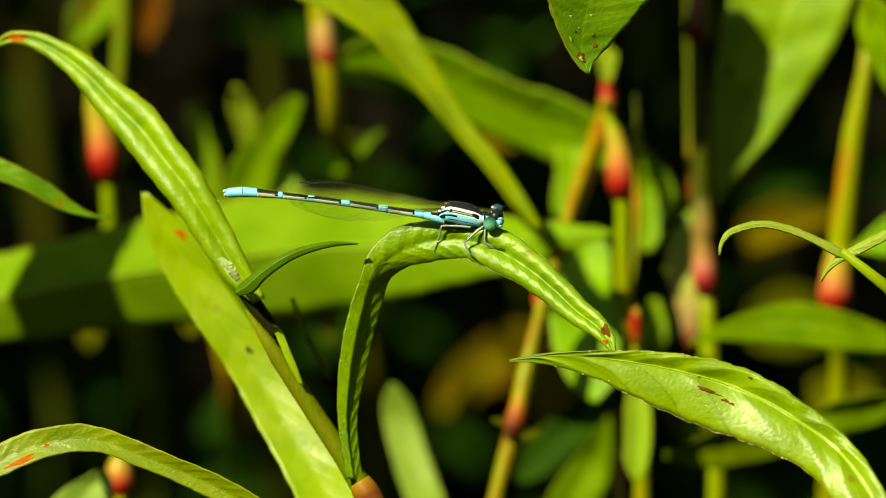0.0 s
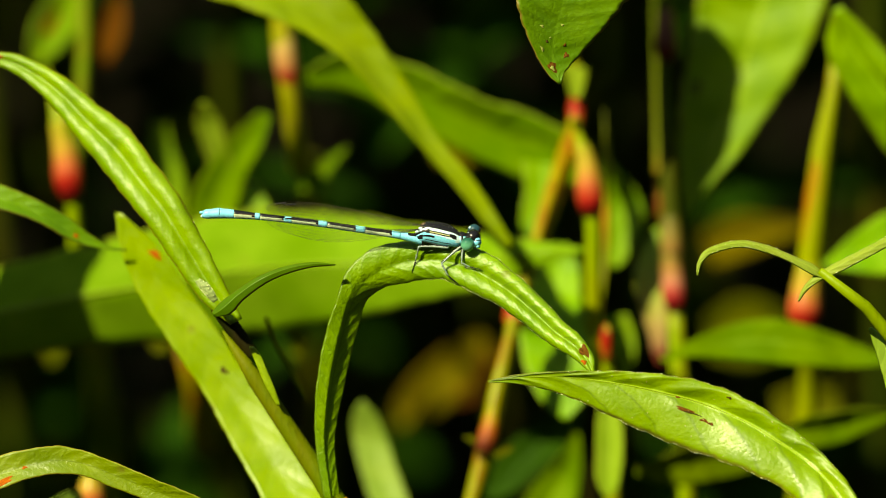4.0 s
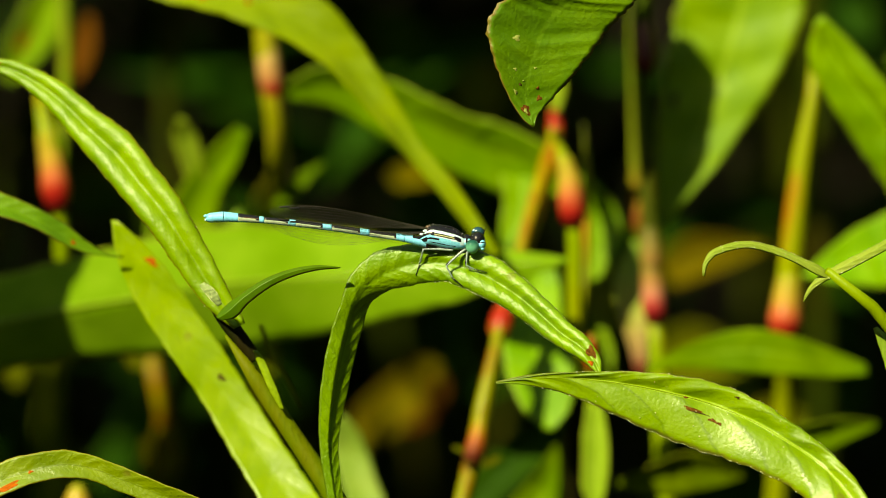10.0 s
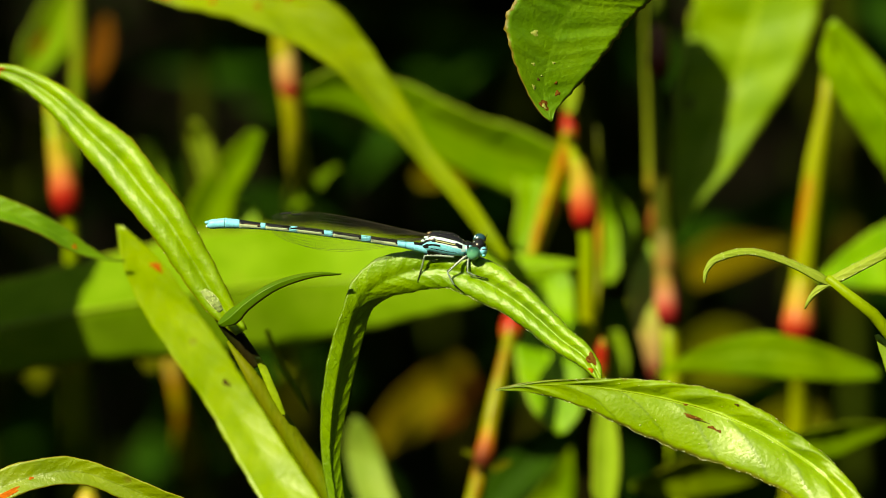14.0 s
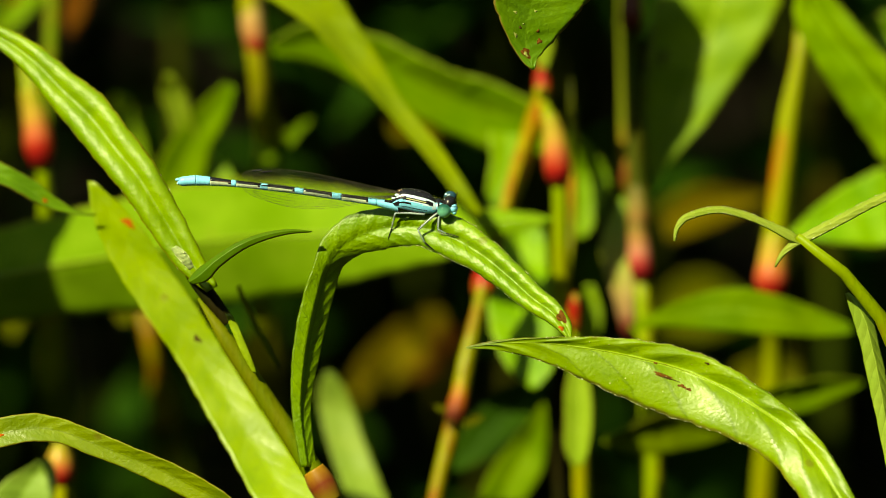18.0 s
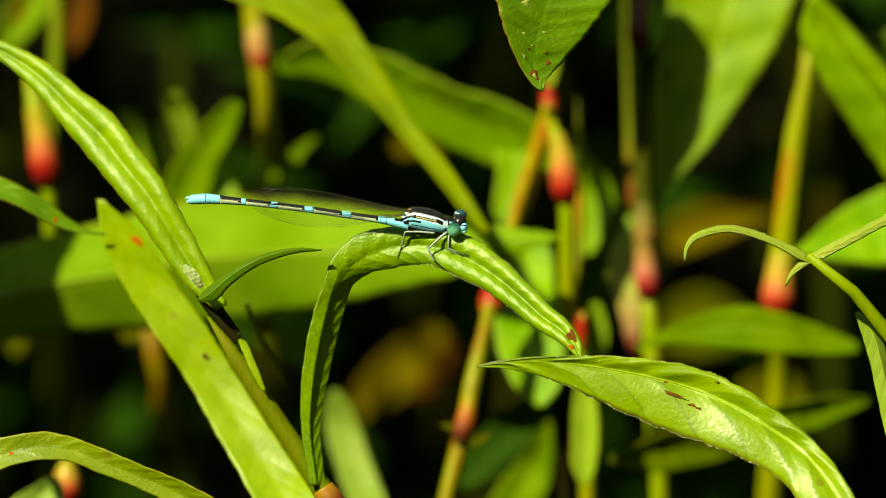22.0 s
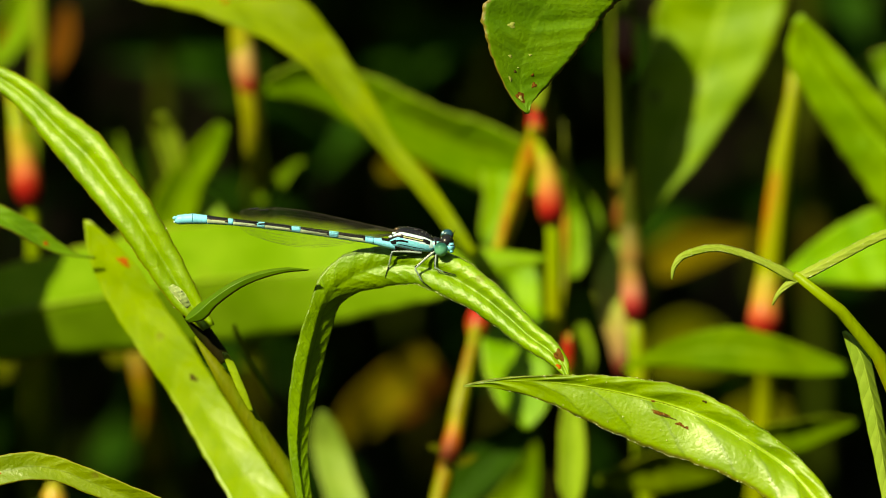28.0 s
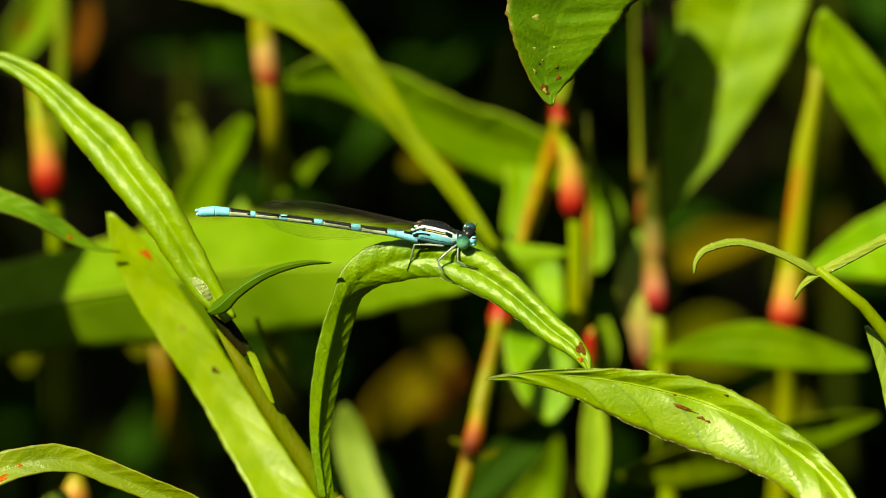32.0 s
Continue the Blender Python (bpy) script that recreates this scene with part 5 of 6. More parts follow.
def ring_tube(name, rows, mats, pick, m=24, n=8, deep=1.0):
    """A body segment along x: rows of x, y, z, half height in mm; pick(u, angle) tells which material a face takes."""
    r = spline(rows, np.linspace(0, 1, n + 1))
    ang = np.linspace(0, 2 * np.pi, m, endpoint=False) + 0.01
    pts = np.stack([np.repeat(r[:, :1], m, 1), r[:, 1:2] + r[:, 3:] * deep * np.cos(ang), r[:, 2:3] + r[:, 3:] * np.sin(ang)], -1).reshape(-1, 3)
    faces, ids = [], []
    for i in range(n):
        for j in range(m):
            faces.append((i * m + j, (i + 1) * m + j, (i + 1) * m + (j + 1) % m, i * m + (j + 1) % m))
            ids.append(pick((i + 0.5) / n, math.degrees(ang[j] + math.pi / m) % 360))
    faces += [tuple(range(m)), tuple(n * m + j for j in range(m - 1, -1, -1))]
    ids += [pick(0, 90), pick(1, 90)]
    return mesh_of(name, pts * 0.001, faces, mats, None, ids)


def ball(name, c, rad, mats, pick=None, n=14, m=20, axis=(0, 0, 1)):
    """An ovoid with centre and three radii in mm."""
    q = Vector((0, 0, 1)).rotation_difference(Vector(axis)).to_matrix()
    pts, uv, faces, ids = [], [], [], []
    for i in range(n + 1):
        th = math.pi * i / n
        for j in range(m):
            ph = 2 * math.pi * j / m
            p = q @ Vector((math.sin(th) * math.cos(ph), math.sin(th) * math.sin(ph), math.cos(th)))
            pts.append([c[k] + rad[k] * p[k] for k in range(3)])
            uv.append((j / m, 1 - i / n))
    for i in range(n):
        for j in range(m):
            faces.append((i * m + j, (i + 1) * m + j, (i + 1) * m + (j + 1) % m, i * m + (j + 1) % m))
            ids.append(pick(math.pi * (i + 0.5) / n, 2 * math.pi * (j + 0.5) / m) if pick else 0)
    return mesh_of(name, np.array(pts) * 0.001, faces, mats, uv, ids)


def limb(name, pts, mat, n=14, m=8):
    return tube_mesh(name, pts, mat, n, m)


def build_damselfly(at, perch):
    fly = thing("damselfly", (0, 0, 0), "sky-blue and black damselfly resting on the arched leaf", "insect")
    K = 0.0672  # mm per pixel: the body below is laid out in the camera's view
    turn = pose(0, 0, 0, -15)
    back = np.array((Matrix.Translation(at) @ turn).inverted())
    gv, gs = np.meshgrid(np.linspace(0.35, 0.95, 240), np.linspace(-1, 1, 60), indexing="ij")
    top = perch.at(gv, gs, 0.02)
    top = (top @ back[:3, :3].T + back[:3, 3]) * 1000

    def leaf_at(x, z):
        """How far back the leaf's surface lies behind a pixel place in the camera's view."""
        d = (top[:, 0] - (x - 770) * K) ** 2 + (top[:, 2] - (440 - z) * K) ** 2
        return float(top[int(np.argmin(d)), 1])

    rest = leaf_at(757, 436) - 0.3
    fly.matrix_world = Matrix.Translation(at) @ turn @ Matrix.Translation((0, rest * 0.001, 0))

    def sp(x, z, y, r):
        return ((x - 770) * K, y, (440 - z) * K, r * K)

    def axis_z(x):
        return float(np.interp(x, [338, 369, 395, 437, 490, 553, 620, 685, 730], [374, 372, 373.5, 377.5, 383, 391, 400.5, 410, 419]))

    def radius(x):
        return float(np.interp(x, [338, 345, 369, 395, 437, 490, 553, 620, 685, 705, 730], [5.5, 8.5, 9.4, 8, 6, 5.8, 5.9, 6.1, 6.6, 8, 9.5]))

    # abdomen: ten segments, black above with a pale flank, each ringed with blue
    cuts = [(730, 703, 0), (703, 690, 2), (690, 627, 1), (627, 560, 1), (560, 497, 1), (497, 441, 1), (441, 395, 3), (395, 370, 2), (369, 350, 2), (350, 338, 2)]
    for a, b, look_of in cuts:
        xs = np.linspace(a, b, 7)
        rows = [sp(x, axis_z(x), 0, radius(x) * (1.02 if i in (0, 6) else 1.0)) for i, x in enumerate(xs)]

        def pick(u, ang, k=look_of):
            if k == 2:
                return 0
            if k == 0:
                return 1 if 20 < ang < 158 or u < 0.1 else 0
            if u < (0.23 if k == 1 else 0.16):
                return 0
            if 14 < ang < 164:
                return 1
            if 164 <= ang < 176:
                return 3 if k == 3 and u < 0.8 else 1
            if 176 <= ang < 222:
                return 1 if u < 0.33 and ang < 200 else 4
            return 0
        part("abdomen_segment", ring_tube("abdomen_segment", rows, [M_BLUE, M_BLACK, M_SKYBLUE, M_BRONZE, M_FLANK], pick, 60, 16), fly, "blue tail segment" if look_of == 2 else "black segment with a blue ring")
    part("tail_joint", ring_tube("tail_joint", [sp(371, 372.3, 0, 8.6), sp(369.5, 372.2, 0, 8.9), sp(368, 372.1, 0, 8.6)], [M_BLUE, M_BLACK], lambda u, a: 1 if 20 < a < 200 else 0), fly)
    for y in (-0.25, 0.25):
        part("tail_clasper", limb("tail_clasper", [sp(341, 371, y, 3.2), sp(337, 370.5, y * 1.2, 2.8), sp(334.5, 371.5, y * 1.1, 1.6)], M_BLUE), fly)
    part("tail_clasper", limb("tail_clasper", [sp(341, 377, 0, 3.2), sp(338, 377, 0, 2.8), sp(336, 376.5, 0, 1.6)], M_SKYBLUE), fly)

    # thorax: striped
    def stripes(u, ang):
        side = math.degrees(math.asin(math.sin(math.radians(ang))))
        if side > 31:
            return 1
        if side > 31 - 16 * math.sin(math.pi * min(1, 0.12 + u * 0.75)):
            return 2 if 0.08 < u < 0.95 else 1
        if side > 4 - 9 * u and u < 0.88:
            return 1 if not (0.3 < u < 0.72 and 2 < side < 8) else 3
        if -14 < side <= 0 and 0.2 < u < 0.85 and side > -15 * (u - 0.1):
            return 2
        if u > 0.84 and -25 < side < 20:
            return 2
        if -19 < side < -13 and 0.1 < u < 0.4:
            return 1
        return 1 if (-42 < side < -36 and 0.2 < u < 0.75) or side < -60 or (u < 0.16 and -34 < side < -5) else 0

    part("thorax", ring_tube("thorax", [sp(717, 412, 0, 8), sp(723, 409, 0, 14), sp(734, 406, 0, 19), sp(750, 408, 0, 20.5), sp(768, 412, 0, 20), sp(782, 415, 0, 18), sp(792, 418, 0, 14), sp(799, 419, 0, 8)], [M_BLUE, M_BLACK, M_SKYBLUE, M_STRAW], stripes, 72, 40, 0.92), fly, "thorax with black, white and blue stripes")
    part("thorax_keel", limb("thorax_keel", [sp(735, 387, -0.1, 1.2), sp(755, 388.5, -0.1, 1.6), sp(775, 393, -0.1, 1.6), sp(790, 403, -0.1, 1.2)], M_BLACK), fly)
    rng = random.Random(4)
    verts, faces = [], []
    for i in range(90):
        x, a = rng.uniform(728, 797), rng.uniform(0.25, 2.9)
        r = float(np.interp(x, [723, 734, 750, 768, 782, 792, 799], [14, 19, 20.5, 20, 18, 14, 8]))
        z = float(np.interp(x, [723, 734, 750, 768, 782, 792, 799], [409, 406, 408, 412, 415, 418, 419]))
        p = np.array(sp(x, z - r * math.sin(a), -r * K * 0.92 * math.cos(a), 0)[:3])
        d = np.array([rng.uniform(-0.4, 0.4), -math.cos(a), math.sin(a)]) * rng.uniform(0.12, 0.3)
        o = len(verts)
        verts += [p + (0.012, 0, 0), p - (0.012, 0, 0), p + (0, 0.012, 0.012), p + d]
        faces += [(o, o + 1, o + 3), (o + 1, o + 2, o + 3), (o + 2, o, o + 3)]
    tagged(part("thorax_fuzz", mesh_of("thorax_fuzz", np.array(verts) * 0.001, faces, M_BRISTLE), fly, "fine pale fuzz"), kind="stuff")
    for x, z, y, r, mt in ((731, 391, -0.35, 4.2, M_BRONZE), (725, 398, -0.75, 3.2, M_SKYBLUE), (738, 389, 0.15, 3.8, M_BLACK), (719, 404, -0.6, 3.0, M_SKYBLUE), (723, 401, -0.2, 4.0, M_BLACK), (729, 396, -0.7, 2.4, M_BRONZE), (716, 408, -0.5, 2.6, M_BLACK)):
        part("wing_base", ball("wing_base", sp(x, z, y, 0)[:3], (r * K * 1.3, r * K * 0.9, r * K * 0.8), [mt], axis=(0.5, 0, 1)), fly, "knobbly wing root")
    part("prothorax", ring_tube("prothorax", [sp(790, 418, 0, 10), sp(796, 416, 0, 12.5), sp(802, 416, 0, 11), sp(807, 416, 0, 7)], [M_BLUE, M_BLACK, M_SKYBLUE], lambda u, a: 1 if 25 < a < 155 or 0.35 < u < 0.6 else (2 if 165 < a < 195 else 0), 32, 10), fly)
    # head, turned a little towards the viewer
    part("head", ball("head", sp(817, 414, 0.1, 0)[:3], (0.95, 1.35, 1.0), [M_BLACK, M_SKYBLUE], lambda th, ph: 1 if th > 1.75 and (int(ph * 5) % 3) else 0), fly, "black head marked with blue")
    part("face", ball("face", sp(824, 422, -0.55, 0)[:3], (0.55, 0.75, 0.6), [M_BLUE, M_BLACK], lambda th, ph: 1 if 1.2 < th < 1.45 else 0), fly, "blue face")
    part("labrum", ball("labrum", sp(826, 430, -0.7, 0)[:3], (0.28, 0.4, 0.22), [M_BLUE]), fly)
    part("eye", ball("eye", sp(808, 426, -1.1, 0)[:3], (0.82, 0.72, 0.86), [M_EYE, M_BLACK], lambda th, ph: 1 if th < 0.5 else 0, 20, 28), fly, "glossy green compound eye")
    part("eye", ball("eye", sp(819, 401, 1.25, 0)[:3], (0.78, 0.7, 0.7), [M_EYE_DARK, M_SKYBLUE], lambda th, ph: 1 if 0.9 < th < 1.2 and 3.6 < ph < 4.1 else 0, 20, 28), fly, "dark far eye")
    for x, z, y in ((811, 407, -0.6), (825, 410, 0.2), (820, 404, -0.2), (828, 414, -0.3), (814, 412, -0.9)):
        part("head_spot", ball("head_spot", sp(x, z, y, 0)[:3], (0.2, 0.2, 0.2), [M_SKYBLUE], None, 8, 10), fly, "pale blue spot")
    for y in (-0.5, 0.4):
        part("antenna", limb("antenna", [sp(824, 408, y, 1.0), sp(829, 400, y * 1.2, 0.7), sp(833, 392, y * 1.4, 0.35)], M_BLACK, 10, 6), fly)

    # legs: thigh, shin and foot, with bristles
    def leg(hip, knee, ankle, toe):
        thigh = part("leg", limb("leg", [sp(*hip, 2.5), sp((hip[0] + knee[0]) / 2, (hip[1] + knee[1]) / 2 - 1, (hip[2] + knee[2]) / 2, 2.2), sp(*knee, 1.6)], M_LEG), fly, "pale leg with a black stripe")
        up = [sp(p[0] - 0.8, p[1] - 1.7, p[2] - 0.03, w) for p, w in ((hip, 1.7), (knee, 1.0))]
        part("leg_stripe", limb("leg_stripe", [up[0], tuple((a + b) / 2 for a, b in zip(*up)), up[1]], M_BLACK, 8, 6), thigh)
        part("shin", limb("shin", [sp(*knee, 1.6), sp(*ankle, 1.0)], M_LEG, 8, 6), thigh)
        part("foot", limb("foot", [sp(*ankle, 1.3), sp(*toe, 0.7)], M_BLACK, 6, 6), thigh)
        for i in range(5):
            f = 0.15 + 0.17 * i
            b = [knee[k] + (ankle[k] - knee[k]) * f for k in range(3)]
            part("bristle", limb("bristle", [sp(*b, 0.45), sp(b[0] - 4, b[1] + 4, b[2] - 0.1, 0.15)], M_BRISTLE, 3, 4), thigh)

    def on_leaf(x, z):
        return leaf_at(x, z) - rest - 0.04

    def stance(hip, knee, ankle, toe):
        """Knee and ankle stand off the leaf, the toe rests on it."""
        yt, ya = on_leaf(*toe), on_leaf(*ankle) - 0.25
        leg(hip, (*knee, min(hip[2], ya) * 0.5 + ya * 0.5 - 0.35), (*ankle, ya), (*toe, yt))

    stance((774, 432, -0.6), (722, 430), (716, 455), (709, 476))
    stance((796, 430, -0.7), (762, 460), (774, 482), (791, 496))
    stance((799, 432, -0.4), (797, 459), (812, 466), (834, 472))
    leg((774, 432, 0.6), (738, 428, 1.3), (732, 434, 1.6), (727, 437, 1.8))
    leg((796, 430, 0.7), (780, 430, 1.5), (788, 434, 1.9), (798, 438, 2.0))
    leg((800, 430, 0.6), (822, 434, 1.4), (832, 438, 1.8), (842, 441, 2.0))

    # wings, folded back along the tail
    def wing(root, tip, width, lean, bulge):
        a, b = np.array(sp(*root, 0)[:3]), np.array(sp(*tip, 0)[:3])
        ax = b - a
        up = np.array([0.0, math.sin(lean), math.cos(lean)])
        up -= ax * (up @ ax) / (ax @ ax)
        up /= np.linalg.norm(up)

        def place(u, w):
            lead = 0.5 * width * (np.sin(np.pi * np.minimum(u, 1) ** 1.5)) ** 0.55 * (0.3 + 0.7 * u)
            return a + ax * u[..., None] + up[None] * ((w * lead + bulge * width * np.sin(np.pi * u))[..., None])
        n, m = 40, 8
        u, w = np.meshgrid(np.linspace(0.0, 0.999, n + 1), np.linspace(-1, 1, m + 1), indexing="ij")
        film = place(u.ravel(), w.ravel())
        thick = np.cross(ax, up)
        thick = thick / np.linalg.norm(thick) * 0.015
        faces = [(i * (m + 1) + j, i * (m + 1) + j + 1, (i + 1) * (m + 1) + j + 1, (i + 1) * (m + 1) + j) for i in range(n) for j in range(m)]
        ob = part("wing", mesh_of("wing", film * 0.001, faces, M_WING), fly, "clear folded wing with dark veins")
        verts, vf = [], []

        def strand(pts, r):
            for p, q in zip(pts[:-1], pts[1:]):
                o = len(verts)
                e = np.cross(q - p, thick)
                e = e / (np.linalg.norm(e) + 1e-9) * r
                t = thick / np.linalg.norm(thick) * r
                for c in (p, q):
                    verts.extend([c + e, c + t, c - e, c - t])
                vf.extend([(o + k, o + (k + 1) % 4, o + 4 + (k + 1) % 4, o + 4 + k) for k in range(4)])
        uu = np.linspace(0.0, 0.995, 30)
        for k in (-1, -0.72, -0.42, -0.12, 0.2, 0.5, 0.78, 1):
            strand(place(uu, uu * 0 + k), 0.016 if abs(k) == 1 else 0.009)
        for i in range(26):
            u0 = 0.12 + 0.86 * i / 26
            for j in range(7):
                ks = (-1, -0.72, -0.42, -0.12, 0.2, 0.5, 0.78, 1)
                u1 = u0 + 0.012 * ((j * 7 + i * 3) % 3)
                strand(place(np.array([u1, u1 + 0.004]), np.array([ks[j], ks[j + 1]])), 0.005)
        part("venation", mesh_of("venation", np.array(verts) * 0.001, vf, M_WINGVEIN), ob)
        sx, sw = np.meshgrid(np.array([0.88, 0.91, 0.94]), np.array([0.78, 0.98]), indexing="ij")
        sq = np.vstack([place(sx.ravel(), sw.ravel()) + thick * 2, place(sx.ravel(), sw.ravel()) - thick * 2])
        part("wing_spot", mesh_of("wing_spot", sq * 0.001, [(0, 1, 3, 2), (2, 3, 5, 4), (6, 8, 9, 7), (8, 10, 11, 9), (0, 6, 7, 1), (4, 5, 11, 10)], M_BLACK, smooth=False), ob, "dark wing spot")

    wing((738, 394, 0.35), (450, 362, 0.9), 2.8, 0.15, 0.05)
    wing((736, 395, 0.15), (470, 364, 0.7), 2.8, 0.05, 0.03)
    wing((730, 399, -0.45), (452, 384, -1.3), 3.1, -0.35, -0.32)
    wing((726, 400, -0.35), (470, 388, -1.0), 3.2, -0.3, -0.3)
    return fly


build_damselfly([k * 0.001 for k in (-0.5, 0.02, 420.0)], blade_perch)


# ---- the dense stand around ----
def scattered_leaves(name, label, count, box, mat, seed, size=(25, 60), keep=None, droop=0.6):
    """Many leaves of the same kind, each of them bent and folded, in one mesh."""
    rng = random.Random(seed)
    verts, faces, uv = [], [], []
    made = 0
    while made < count:
        p = [rng.uniform(*b) for b in box]
        if keep and not keep(*p):
            continue
        made += 1
        az, ln = rng.uniform(0, 2 * math.pi), rng.uniform(*size)
        wd = ln * rng.uniform(0.1, 0.17)
        d = np.array([math.cos(az), math.sin(az), rng.uniform(-0.2, 0.9)])
        side = np.array([-math.sin(az), math.cos(az), rng.uniform(-0.3, 0.3)])
        o = len(verts)
        for i in range(8):
            t = i / 7
            c = np.array(p) + d * ln * t + np.array([0, 0, -1]) * droop * ln * t * t
            w = wd * math.sin(math.pi * min(1, 0.04 + t * 0.95)) ** 0.8
            for s in (-1, 0, 1):
                verts.append((c + side * w * s + np.array([0, 0, 0.25 * w * abs(s)])) * 0.001)
                uv.append((0.5 + s * 0.5, t))
        faces += [(o + i * 3 + j, o + i * 3 + j + 1, o + i * 3 + j + 4, o + i * 3 + j + 3) for i in range(7) for j in range(2)]
    ob = new(name, mesh_of(name, verts, faces, mat, uv))
    return tagged(ob, label, "foliage", kind="stuff")


def scattered_stalks(count, box, seed):
    rng = random.Random(seed)
    verts, faces = [], []
    for i in range(count):
        x, y = rng.uniform(*box[0]), rng.uniform(*box[1])
        top = rng.uniform(*box[2])
        lean = (rng.uniform(-60, 60), rng.uniform(-40, 40))
        r = rng.uniform(1.0, 1.9)
        o = len(verts)
        for k in range(7):
            t = k / 6
            for j in range(6):
                a = j * math.pi / 3
                rr = r * (1.5 if k in (2, 4) else 1.0)
                verts.append(((x + lean[0] * t * t + rr * math.cos(a)) * 0.001, (y + lean[1] * t * t + rr * math.sin(a)) * 0.001, (top * t - 4) * 0.001))
        faces += [(o + k * 6 + j, o + k * 6 + (j + 1) % 6, o + k * 6 + 6 + (j + 1) % 6, o + k * 6 + 6 + j) for k in range(6) for j in range(6)]
    ob = new("stalk_thicket", mesh_of("stalk_thicket", verts, faces, M_STEM_SHADE_DIM))
    tagged(ob, "crowd of stalks dimmed for shade deep in the stand", "stalks", kind="stuff")


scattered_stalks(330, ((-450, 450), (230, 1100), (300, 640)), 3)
scattered_leaves("leaf_thicket", "leaves coloured dark for deep shade in the stand", 5200, ((-380, 380), (240, 1000), (0, 640)), M_LEAF_SHADE_DARK, 5)
# an unseen canopy, added above the view, shades what lies behind
def above(x, y, z):
    a = math.atan2(y - 720, x + 120)
    edge = math.hypot((x + 120) / 640, (y - 720) / 560) / (1 + 0.12 * math.sin(3 * a + 1) + 0.08 * math.sin(7 * a))
    return edge < 1 and z < 820 - 260 * edge**3 and z > 420 - 0.268 * y + 62 + 0.05 * abs(y)


scattered_leaves("stand_tops", "unseen leafy canopy added to shade the stand", 4600, ((-900, 640), (100, 1400), (300, 820)), M_LEAF_FAR, 6, (30, 70), above, 0.2)


